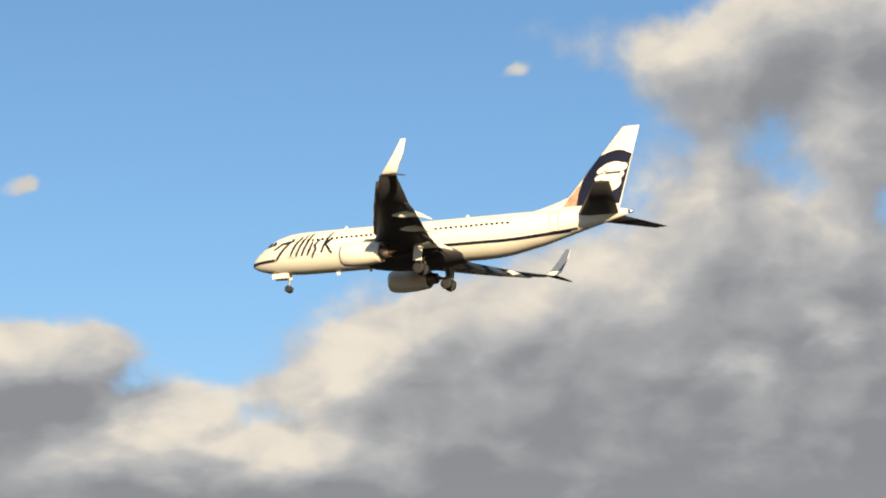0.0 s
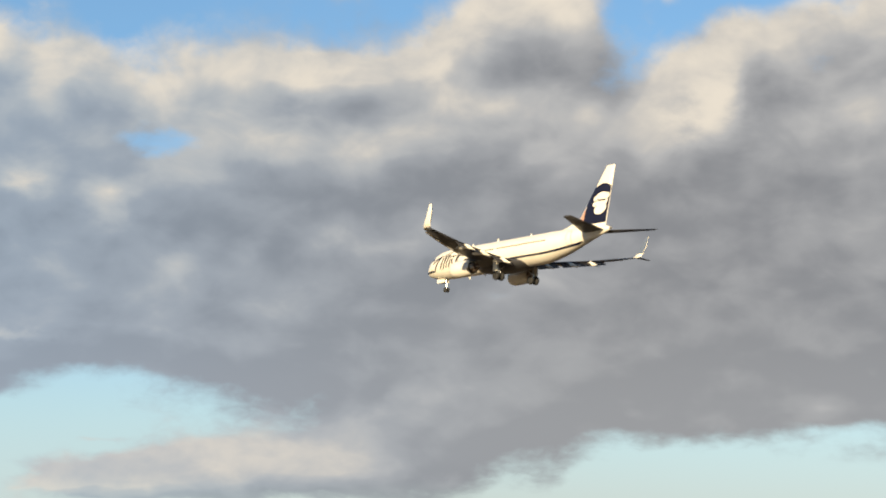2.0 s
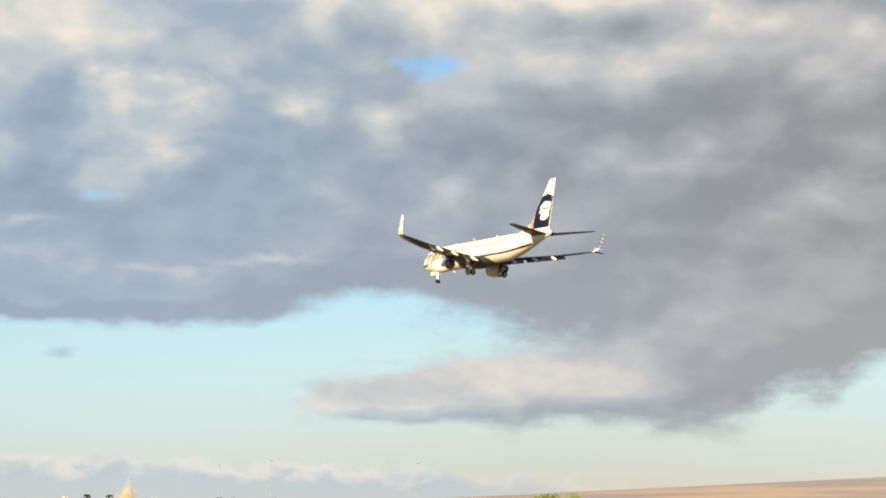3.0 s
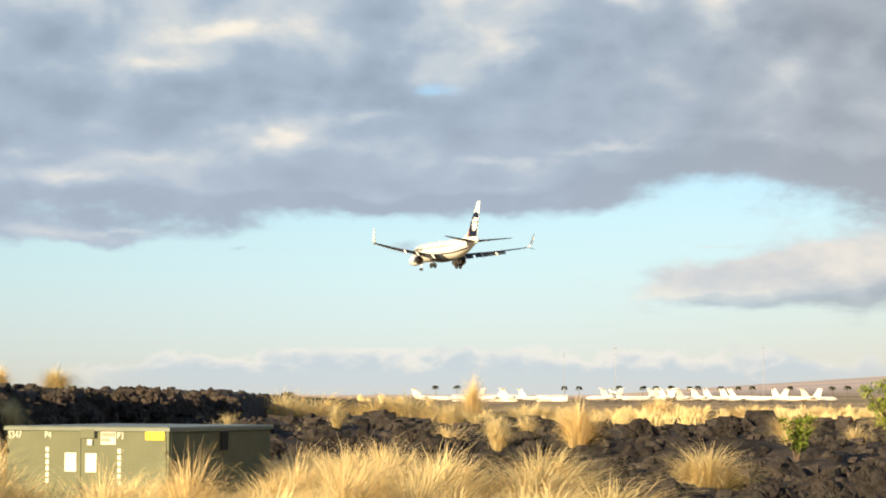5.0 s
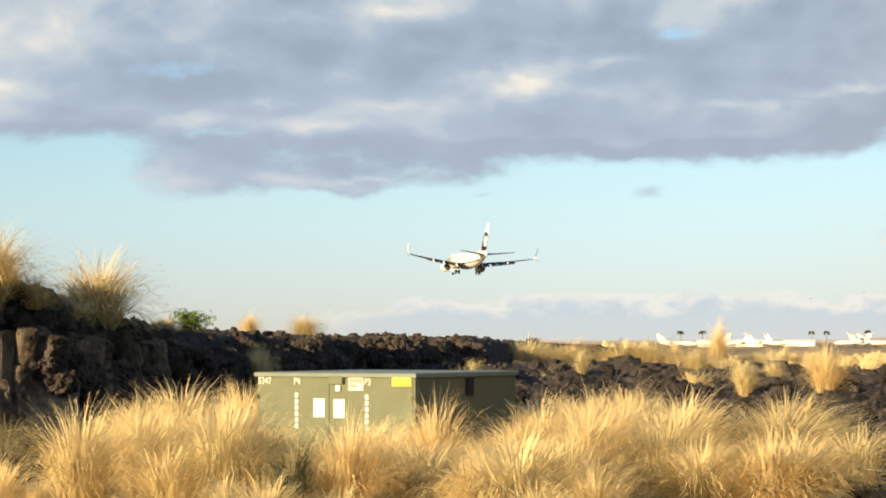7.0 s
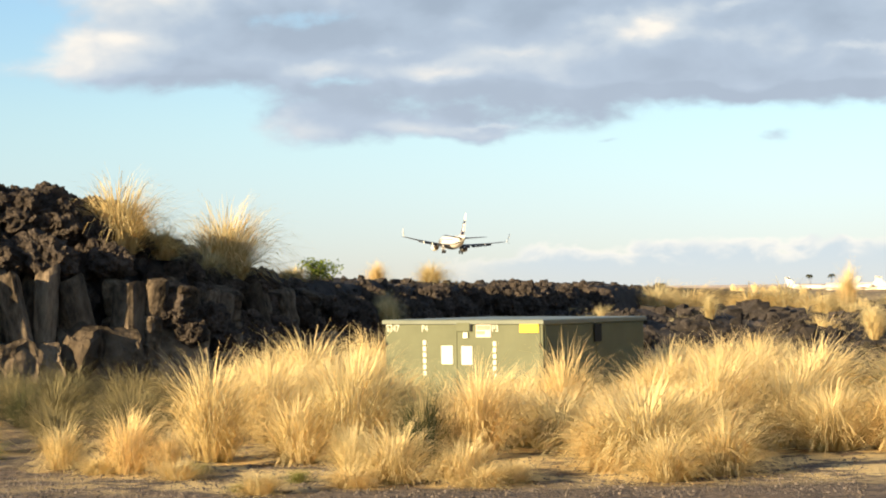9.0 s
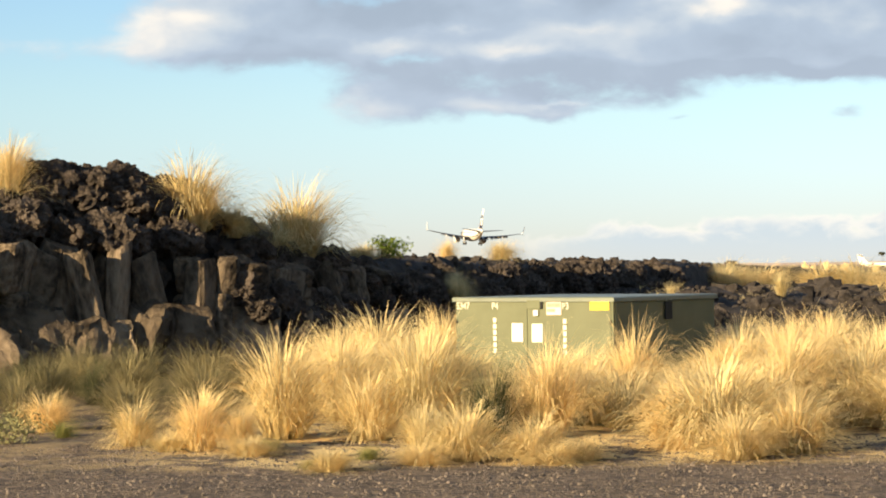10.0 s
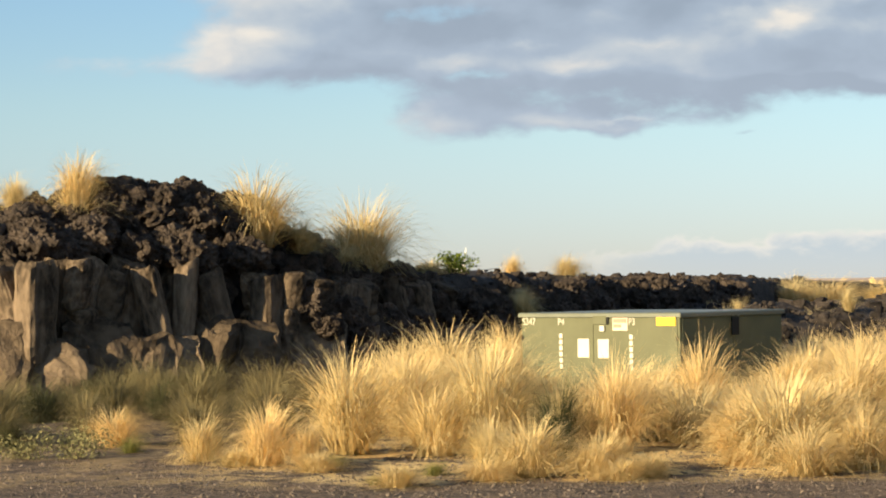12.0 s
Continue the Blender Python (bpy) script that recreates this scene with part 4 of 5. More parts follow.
def build_cabinet():
    base = new("switchgear_cabinet")
    tagged(base, "olive green steel switchgear cabinet standing in dry grass", "utility cabinet")
    part("plinth", box_bm(CAB_W + 0.1, CAB_D + 0.1, 0.12, 0.015, (0, 0, 0.0)), PEBBLE, base, "concrete plinth")
    part("body", box_bm(CAB_W, CAB_D, CAB_H - 0.06, 0.012, (0, 0, CAB_H / 2 - 0.01)), CABINET, base)
    w, d = CAB_W / 2 + 0.03, CAB_D / 2 + 0.03
    rings = [[(x * k * w, y * k * d, z) for x, y in ((-1, -1), (1, -1), (1, 1), (-1, 1))] for k, z in ((0.97, CAB_H - 0.06), (1, CAB_H - 0.055), (1, CAB_H - 0.012), (0.985, CAB_H), (0.3, CAB_H + 0.012))]
    part("lid", loft(rings), LID, base, "low hipped steel lid")
    top = CAB_H

    def zed(v):
        return top - (v - 80) * 0.00238

    for u0, u1 in ((0.012, 0.468), (0.478, 0.988)):
        door = plate(base, "door", CABINET, u0, u1, 0.08, top - 0.075, proud=0.004)
    plate(base, "latch_hood", CABINET, 0.475, 0.558, zed(140), zed(96), proud=0.03)
    plate(base, "latch_slot", DARK_STEEL, 0.558, 0.570, zed(140), zed(96), proud=0.022)
    plate(base, "padlock", STICKER, 0.515, 0.545, zed(176), zed(146), proud=0.03, label="pale padlock")
    plate(base, "white_sticker", STICKER, 0.372, 0.445, zed(312), zed(215), proud=0.016, label="blank white sticker")
    plate(base, "white_sticker", STICKER, 0.500, 0.570, zed(314), zed(217), proud=0.016, label="blank white sticker")
    plate(base, "yellow_label", YELLOW, 0.864, 0.98, zed(147), zed(103), proud=0.016, label="yellow warning label")
    sign = plate(base, "warning_sign", CREAM_SIGN, 0.594, 0.688, zed(172), zed(106), proud=0.016, label="faded red and white warning sign")
    plate(base, "sign_bar", FADED_RED, 0.600, 0.682, zed(132), zed(111), proud=0.022)
    plate(base, "sign_bar", FADED_RED, 0.600, 0.650, zed(156), zed(140), proud=0.022)
    lettering(base, "S347", 0.010, zed(143), 0.125)
    lettering(base, "P4", 0.242, zed(143), 0.12)
    lettering(base, "P3", 0.690, zed(143), 0.12)
    for u, v0 in ((0.252, 188), (0.697, 192)):
        for i in range(6):
            plate(base, "label_bar", STICKER, u, u + 0.021, zed(v0 + i * 32 + 24), zed(v0 + i * 32), proud=0.014)
    for u in (0.01, 0.985):
        for v in (200, 420):
            plate(base, "hinge", DARK_STEEL, u - 0.004, u + 0.008, zed(v + 22), zed(v), proud=0.012)
    plate(base, "side_latch", DARK_STEEL, 0.475, 0.545, zed(205), zed(112), "side", 0.03, "black side latch")
    for u in (0.49, 0.54):
        plate(base, "bolt", METAL, u, u + 0.012, zed(106), zed(98), "side", 0.02)
    plate(base, "side_door", CABINET, 0.02, 0.505, 0.08, top - 0.075, "side", 0.003)
    plate(base, "side_door", CABINET, 0.513, 0.98, 0.08, top - 0.075, "side", 0.003)
    base.matrix_world = pose(2.642, 28.710, 0.082, 0, 0, -40)


build_cabinet()
CABINET_AT = (2.64, 28.71)


# ---------------------------------------------------------------- grass
def grass_mesh(name, rng, blades, mat, spread=1.0, plume=False, width=0.0031):
    """A tuft one metre high: locks of hair-thin blades that fan out and arch over."""
    verts, faces = [], []
    locks = [(rng.uniform(0, 2 * math.pi), min(1.1, abs(rng.gauss(0, 0.52))), rng.uniform(0.72, 1.1), rng.uniform(0.45, 1.45)) for _ in range(46)]
    for _ in range(blades):
        a, tilt, tall, bend = rng.choice(locks)
        r0 = rng.uniform(0, 0.16)
        bx, by = r0 * math.cos(a), r0 * math.sin(a)
        a += rng.gauss(0, 0.55)
        tilt = max(0.02, tilt + rng.gauss(0, 0.15)) * spread
        bend = bend * rng.uniform(0.6, 1.4) + 0.35 * tilt
        h = tall * (1 - 0.5 * rng.random() ** 1.6) * (1.12 + 0.12 * tilt)
        dx, dy = math.cos(a) + 0.16, math.sin(a)
        w = width * rng.uniform(0.6, 1.4)
        widths = (0.9, 1.0, 0.85, 0.55, 0.08) if not plume else (0.4, 0.5, 0.7, 1.7, 0.3)
        start = len(verts)
        side = Vector((-dy, dx, rng.uniform(-0.4, 0.4))).normalized()
        out = up = 0.0
        for i, k in enumerate(widths):
            p = Vector((bx + dx * out, by + dy * out, max(0.02, up)))
            o = side * (w * k)
            verts += [p - o, p + o]
            # the blade leans further the higher it gets
            slant = min(2.3, tilt + bend * (0.0, 0.25, 0.7, 1.35, 1.35)[i])
            step = h * (0.32, 0.27, 0.23, 0.20, 0.0)[i]
            out += 0.85 * step * math.sin(slant)
            up += step * math.cos(slant)
        for i in range(4):
            b = start + 2 * i
            faces.append((b, b + 1, b + 3, b + 2))
    return mesh_of(name, verts, faces, mat)


RNG = random.Random(7)
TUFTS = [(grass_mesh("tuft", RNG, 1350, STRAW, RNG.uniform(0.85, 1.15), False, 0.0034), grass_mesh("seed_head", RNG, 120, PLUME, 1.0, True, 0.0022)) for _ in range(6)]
FAR_TUFTS = [(grass_mesh("tuft", RNG, 330, STRAW, RNG.uniform(0.8, 1.0), False, 0.006), None) for _ in range(4)]
GREEN_TUFTS = [(grass_mesh("tuft", RNG, 800, GREENISH, 1.0), None) for _ in range(2)]
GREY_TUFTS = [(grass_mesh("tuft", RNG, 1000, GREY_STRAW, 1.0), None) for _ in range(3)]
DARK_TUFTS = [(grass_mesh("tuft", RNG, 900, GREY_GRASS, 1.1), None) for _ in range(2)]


def clump(x, y, tall, wide, tufts, label, sink=0.03, ground=None):
    z = height(x, y) if ground is None else ground
    top = new("grass_clump")
    tagged(top, label, "grass", group="clumps of fountain grass")
    blades, plumes = RNG.choice(tufts)
    for name, me in (("tuft", blades), ("seed_head", plumes)):
        if me:
            ob = new(name, me)
            ob.parent = top
    top.matrix_world = pose(x, y, z - sink, RNG.uniform(-4, 4), RNG.uniform(-4, 4), RNG.uniform(-40, 40)) @ Matrix.Diagonal((wide, wide, tall, 1))
    return top


STRAW_LABEL = "dry golden fountain grass clump with feathery plumes"
# x, y, height and width of the clumps along the verge
VERGE = [
    (-3.41, 23.41, 0.49, 0.62),
    (-2.32, 21.35, 0.52, 0.62),
    (-1.64, 20.58, 0.64, 0.70),
    (-1.28, 20.51, 0.46, 0.40),
    (-0.94, 22.15, 1.12, 1.15),
    (-0.42, 24.49, 1.14, 0.96),
    (0.01, 28.61, 1.18, 1.67),
    (0.44, 21.88, 1.21, 1.14),
    (0.96, 34.31, 1.13, 1.12),
    (1.60, 21.30, 1.01, 0.97),
    (2.30, 24.81, 0.79, 0.81),
    (2.73, 24.25, 1.14, 0.79),
    (3.05, 20.04, 0.91, 1.45),
    (3.32, 24.12, 0.71, 1.11),
    (4.85, 26.32, 1.12, 1.15),
    (3.57, 19.34, 0.68, 0.77),
    (4.01, 22.29, 1.05, 1.18),
    (-0.60, 27.02, 0.98, 1.05),
    (2.65, 20.43, 0.68, 0.80),
    (0.72, 19.02, 0.58, 0.72),
    (1.28, 18.95, 0.45, 0.60),
    (0.37, 19.75, 0.52, 0.55),
    (2.98, 18.75, 0.50, 0.70),
]
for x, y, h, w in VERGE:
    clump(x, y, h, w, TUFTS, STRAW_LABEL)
# clumps beside the cabinet and on the lava behind it
BEHIND = [
    (5.40, 27.23, 1.10, 1.40),
    (5.56, 24.92, 1.00, 1.84),
    (6.85, 25.33, 0.94, 2.20),
    (7.40, 24.23, 0.74, 1.52),
    (4.67, 29.95, 0.69, 1.27),
    (12.51, 42.88, 1.02, 1.07),
    (12.41, 35.05, 0.91, 1.34),
    (21.90, 55.37, 0.87, 1.43),
    (15.20, 97.60, 1.77, 2.37),
    (21.03, 98.97, 1.81, 3.64),
    (16.32, 70.71, 1.06, 1.31),
    (34.43, 104.47, 1.50, 2.64),
    (37.99, 103.23, 1.14, 3.30),
    (27.80, 61.00, 0.98, 2.41),
    (32.16, 64.62, 0.82, 2.60),
    (15.74, 101.81, 1.84, 2.47),
    (17.53, 102.58, 1.69, 3.75),
    (19.68, 99.71, 1.62, 3.35),
    (21.47, 95.13, 1.36, 3.51),
    (25.91, 96.76, 1.30, 3.61),
    (29.71, 96.42, 1.18, 3.63),
    (35.63, 95.09, 1.19, 3.66),
    (41.78, 100.72, 1.28, 3.93),
    (49.49, 98.24, 1.07, 3.30),
]
for x, y, h, w in BEHIND:
    clump(x, y, h, w, TUFTS, STRAW_LABEL)
# clumps along the top of the road cut
RIM = [
    (-5.56, 33.54, 2.75, 1.05, 0.85),
    (-6.45, 33.38, 2.81, 0.69, 0.59),
    (-2.91, 35.38, 2.25, 1.35, 1.45),
    (-2.31, 34.92, 2.18, 0.65, 0.70),
    (-1.34, 36.98, 1.85, 1.55, 1.60),
    (-1.66, 35.96, 2.12, 0.58, 0.83),
    (1.57, 49.98, 1.77, 0.70, 0.57),
    (3.02, 54.92, 1.70, 0.66, 0.79),
    (6.12, 47.61, 0.93, 0.85, 0.6),
    (25.00, 101.98, 1.03, 2.7, 1.3),
    (8.10, 69.53, 1.56, 0.34, 1.01),
    (-0.26, 42.00, 1.85, 0.41, 0.72),
]
for x, y, z, h, w in RIM:
    foot = y
    while height(x, foot) < z - 0.05 and foot < y + 1.6:
        foot += 0.08
    clump(x, foot, h, w, TUFTS, "golden grass clump growing on the lava rim", ground=min(z, height(x, foot)))
clump(1.60, 44.9, 0.90, 0.65, TUFTS, "golden grass clump growing on the shaded lava bank", ground=0.72)
GREEN_SPOTS = [
    (-0.60, 18.57, 0.13, 0.26),
    (-0.12, 19.30, 0.18, 0.31),
    (-3.15, 22.58, 0.23, 0.34),
    (-1.02, 20.46, 0.18, 0.31),
]
for x, y, h, w in GREEN_SPOTS:
    clump(x, y, h, w, GREEN_TUFTS, "short green and yellow grass clump on gravel")
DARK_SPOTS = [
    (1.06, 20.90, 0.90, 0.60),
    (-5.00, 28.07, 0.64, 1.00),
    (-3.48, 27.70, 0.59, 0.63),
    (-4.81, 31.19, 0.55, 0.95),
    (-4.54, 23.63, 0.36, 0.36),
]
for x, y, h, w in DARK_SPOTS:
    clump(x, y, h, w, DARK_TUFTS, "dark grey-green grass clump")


def free_of_cabinet(x, y, gap):
    return math.hypot(x - CABINET_AT[0], y - CABINET_AT[1]) > gap


def fill_grass():
    for _ in range(190):
        x, y = RNG.uniform(-1.0, 10.0), RNG.uniform(21.4, 31.5)
        if len(bpy.data.objects) > 6000 or abs(x / y) > 0.36:
            continue
        if not free_of_cabinet(x, y, 1.9) or behind_foot(x, y) > -0.6:
            continue
        if x / y > 0.285 and y > 23:
            continue
        if x < -2.2 and y < 24:
            continue
        if abs(x / y - DARK_SPOTS[0][0] / DARK_SPOTS[0][1]) < 0.016 and y < DARK_SPOTS[0][1] + 0.5:
            continue
        if fractal(x, y, 2.0, 3, 5.0) < -0.02:
            continue
        h = RNG.uniform(0.7, 1.1) * (0.8 if y < 22.5 else 1.0)
        near_box = x > CABINET_AT[0] - 2.2 and x < CABINET_AT[0] + 1.7 and y < CABINET_AT[1]
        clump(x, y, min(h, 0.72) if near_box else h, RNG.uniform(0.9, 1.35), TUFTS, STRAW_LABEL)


fill_grass()


def grass_field(name, count, bearing, reach, label, seed, tall):
    """Far tufts, too many to count, as one object."""
    rng = random.Random(seed)
    verts, faces = [], []
    made = 0
    while made < count:
        a = radians(rng.uniform(*bearing))
        r = reach[0] * (reach[1] / reach[0]) ** rng.random()
        x, y = r * math.sin(a), r * math.cos(a)
        if fractal(x, y, 14.0, 4, seed * 1.7) < 0.22 or (behind_foot(x, y) > 0 and math.degrees(a) < 7.4 + r / 60):
            continue
        z = height(x, y) - 0.03
        made += 1
        h0, w0 = rng.uniform(*tall), rng.uniform(0.4, 0.8)
        for _ in range(56):
            t = rng.uniform(0, 2 * math.pi)
            lean = rng.random()
            h = h0 * rng.uniform(0.6, 1.0) * (1 - 0.25 * lean)
            dx, dy = math.cos(t) * w0 * lean, math.sin(t) * w0 * lean
            w = rng.uniform(0.004, 0.010) * (1 + r / 70)
            k = len(verts)
            ox, oy = w * math.cos(a), -w * math.sin(a)
            verts += [(x + dx * 0.15 - ox, y + dy * 0.15 - oy, z), (x + dx * 0.15 + ox, y + dy * 0.15 + oy, z), (x + dx * 0.5 + ox, y + dy * 0.5 + oy, z + h * 0.7),
                      (x + dx * 0.5 - ox, y + dy * 0.5 - oy, z + h * 0.7), (x + dx * 0.8, y + dy * 0.8, z + h)]
            faces += [(k, k + 1, k + 2, k + 3), (k + 3, k + 2, k + 4)]
    tagged(new(name, mesh_of(name, verts, faces, STRAW)), label, "grass", kind="stuff")


grass_field("plain_grass", 430, (7.0, 30.0), (80, 330), "dry golden grass on the plain beyond the lava", 5, (0.55, 1.2))


def scatter_clumps():
    """Single clumps among the lava and at the foot of the cut."""
    made = 0
    while made < 40:
        a, r = radians(RNG.uniform(7.2, 28.5)), 34 * (95 / 34) ** RNG.random()
        x, y = r * math.sin(a), r * math.cos(a)
        if fractal(x, y, 9.0, 4, 5.1) < 0.08 or behind_foot(x, y) > 0:
            continue
        made += 1
        clump(x, y, RNG.uniform(0.5, 0.95), RNG.uniform(0.6, 1.0), FAR_TUFTS, "dry golden grass clump among black lava")
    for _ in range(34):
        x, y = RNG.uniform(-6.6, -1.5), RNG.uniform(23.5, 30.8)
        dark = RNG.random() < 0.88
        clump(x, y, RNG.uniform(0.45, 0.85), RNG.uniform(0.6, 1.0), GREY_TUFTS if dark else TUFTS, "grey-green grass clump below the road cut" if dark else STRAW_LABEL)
    # low mats of fallen straw
    for x, y in STRAW_MATS:
        clump(x, y, 0.24, 0.5, TUFTS, "low mat of fallen dry grass")


STRAW_MATS = [
    (1.44, 18.60),
    (-0.41, 18.28),
    (1.70, 18.93),
    (0.33, 18.68),
    (2.62, 19.81),
    (3.15, 19.13),
    (-1.14, 19.88),
    (-1.90, 20.62),
    (1.22, 19.47),
]
scatter_clumps()


# ---------------------------------------------------------------- parked jets, sheds, palms
def build_jet():
    jet = new("parked_jet")
    tagged(jet, "small white parked business jet on the apron", "jet", group="parked jets")
    rings = [[(x, r * math.cos(a), 1.9 + z + r * math.sin(a)) for a in np.linspace(0, 2 * math.pi, 12, endpoint=False)] for x, r, z in ((9, 0.05, -0.3), (8, 0.6, -0.15), (6, 1.05, 0), (-4, 1.05, 0), (-8, 0.45, 0.4), (-9, 0.1, 0.55))]
    part("fuselage", loft(rings), SHED, jet, smooth=True)
    for side in (1, -1):
        part("wing", loft([[(1.5, side * 0.8, 1.3), (-2.5, side * 0.8, 1.3), (-2.5, side * 0.8, 1.5), (1.5, side * 0.8, 1.5)], [(-2.0, side * 8.5, 1.7), (-3.2, side * 8.5, 1.7), (-3.2, side * 8.5, 1.78), (-2.0, side * 8.5, 1.78)]]), SHED, jet)
        part("engine", lathe([(-3.2, 0.4), (-4, 0.55), (-6, 0.42)], "x", 12, (0, side * 1.6, 2.5)), SHED, jet, smooth=True)
        part("stabilizer", loft([[(-8.3, side * 0.1, 6.3), (-9.8, side * 0.1, 6.3), (-9.8, side * 0.1, 6.42), (-8.3, side * 0.1, 6.42)], [(-9.3, side * 3.3, 6.4), (-10.1, side * 3.3, 6.4), (-10.1, side * 3.3, 6.46), (-9.3, side * 3.3, 6.46)]]), SHED, jet)
        part("wheel", lathe([(-0.12, 0.2), (-0.1, 0.33), (0.1, 0.33), (0.12, 0.2)], "y", 12, (-1.5, side * 1.3, 0.33)), TYRE, jet)
    part("fin", loft([[(-5.2, 0.15, 2.6), (-9.0, 0.15, 2.6), (-9.0, -0.15, 2.6), (-5.2, -0.15, 2.6)], [(-8.0, 0.1, 6.5), (-10.0, 0.1, 6.5), (-10.0, -0.1, 6.5), (-8.0, -0.1, 6.5)]]), SHED, jet)
    part("wheel", lathe([(-0.1, 0.15), (-0.08, 0.26), (0.08, 0.26), (0.1, 0.15)], "y", 12, (6.3, 0, 0.26)), TYRE, jet)
    return jet


def far_place(bearing, r):
    x, y = r * math.sin(radians(bearing)), r * math.cos(radians(bearing))
    return x, y, height(x, y)


JETS = random.Random(21)
JET_BEARINGS = [12.6, 13.4, 13.9, 14.8, 15.2, 16.9, 17.3, 17.55, 17.8, 18.2, 18.5, 18.75, 19.0, 19.15, 19.4, 19.6, 19.9, 20.3, 20.5, 21.0, 21.6, 21.8, 22.3, 24.6, 25.2, 25.8, 26.6, 27.1]
first = None
for b in JET_BEARINGS:
    x, y, z = far_place(b, JETS.uniform(1010, 1120))
    m = pose(x, y, z, 0, 0, JETS.choice((20, 160, 190, 340)) + JETS.uniform(-25, 25))
    if first is None:
        first = build_jet()
        first.matrix_world = m
    else:
        copy_thing(first, m)


def build_shed(bearing, r, long, deep, tall):
    x, y, z = far_place(bearing, r)
    shed = new("apron_shed")
    tagged(shed, "long low white airport shed with a shallow roof", "shed", group="airport sheds")
    part("wall", box_bm(long, deep, tall, 0.05, (0, 0, tall / 2)), SHED, shed)
    part("roof", loft([[(-long / 2 - 0.4, -deep / 2 - 0.4, tall), (-long / 2 - 0.4, 0, tall + 0.9), (-long / 2 - 0.4, deep / 2 + 0.4, tall)], [(long / 2 + 0.4, -deep / 2 - 0.4, tall), (long / 2 + 0.4, 0, tall + 0.9), (long / 2 + 0.4, deep / 2 + 0.4, tall)]]), SHED, shed)
    for k in range(int(long / 9)):
        part("door", box_bm(5, 0.1, tall * 0.7, 0.0, (-long / 2 + 5 + 9 * k, -deep / 2 - 0.06, tall * 0.36)), CREAM_SIGN, shed)
    shed.matrix_world = pose(x, y, z, 0, 0, -bearing)


for b, r, l, t in ((13.9, 1170, 34, 2.8), (15.6, 1190, 16, 2.6), (25.0, 1180, 44, 2.6), (26.9, 1180, 34, 2.6)):
    build_shed(b, r, l, 12, t)


def build_palm(rng):
    palm = new("palm_tree")
    tagged(palm, "slender dark coconut palm beyond the airfield", "palm", group="palms along the airfield")
    h = 8.5
    part("trunk", tube([(0, 0, -0.2), (0.15, 0, h * 0.5), (0.5, 0.1, h)], [0.24, 0.17, 0.13], 8), BARK, palm)
    verts, faces = [], []
    for i in range(22):
        a, droop = rng.uniform(0, 6.28), rng.uniform(0.1, 1.0)
        k = len(verts)
        for t in np.linspace(0, 1, 6):
            p = Vector((0.5 + math.cos(a) * 2.6 * t, 0.1 + math.sin(a) * 2.6 * t, h + 1.5 * t - (1.2 + 3.0 * droop) * t * t))
            w = 0.5 * math.sin(math.pi * min(1, 0.12 + t * 0.88)) + 0.05
            s = Vector((-math.sin(a), math.cos(a), -0.35)) * w
            verts += [p - s, p, p + s]
        for j in range(5):
            b = k + 3 * j
            faces += [(b, b + 1, b + 4, b + 3), (b + 1, b + 2, b + 5, b + 4)]
    crown = new("crown", mesh_of("crown", verts, faces, PALM_LEAF))
    crown.parent = palm
    return palm


PALMS = random.Random(4)
palm = None
for b in (12.7, 13.25, 15.95, 16.3, 17.3, 17.9, 18.2, 18.65, 19.05, 19.3, 19.85, 20.2, 20.65, 21.5, 22.6, 23.0, 24.4):
    x, y, z = far_place(b + PALMS.uniform(-0.05, 0.05), PALMS.uniform(1400, 1560))
    m = pose(x, y, z, 0, 0, PALMS.uniform(0, 360))
    if palm is None:
        palm = build_palm(PALMS)
        palm.matrix_world = m
    else:
        copy_thing(palm, m)
for b, h in ((15.9, 24), (17.2, 27), (20.9, 27)):
    x, y, z = far_place(b, 1150)
    pole = new("light_pole", finish(tube([(0, 0, 0), (0, 0, h)], [0.13, 0.08], 8), "light_pole", POLE))
    head = part("lamp_head", box_bm(1.6, 0.5, 0.3, 0.05, (0, 0, h)), POLE, pole)
    tagged(pole, "tall thin grey apron light pole", "light pole", group="apron light poles")
    pole.matrix_world = pose(x, y, z)


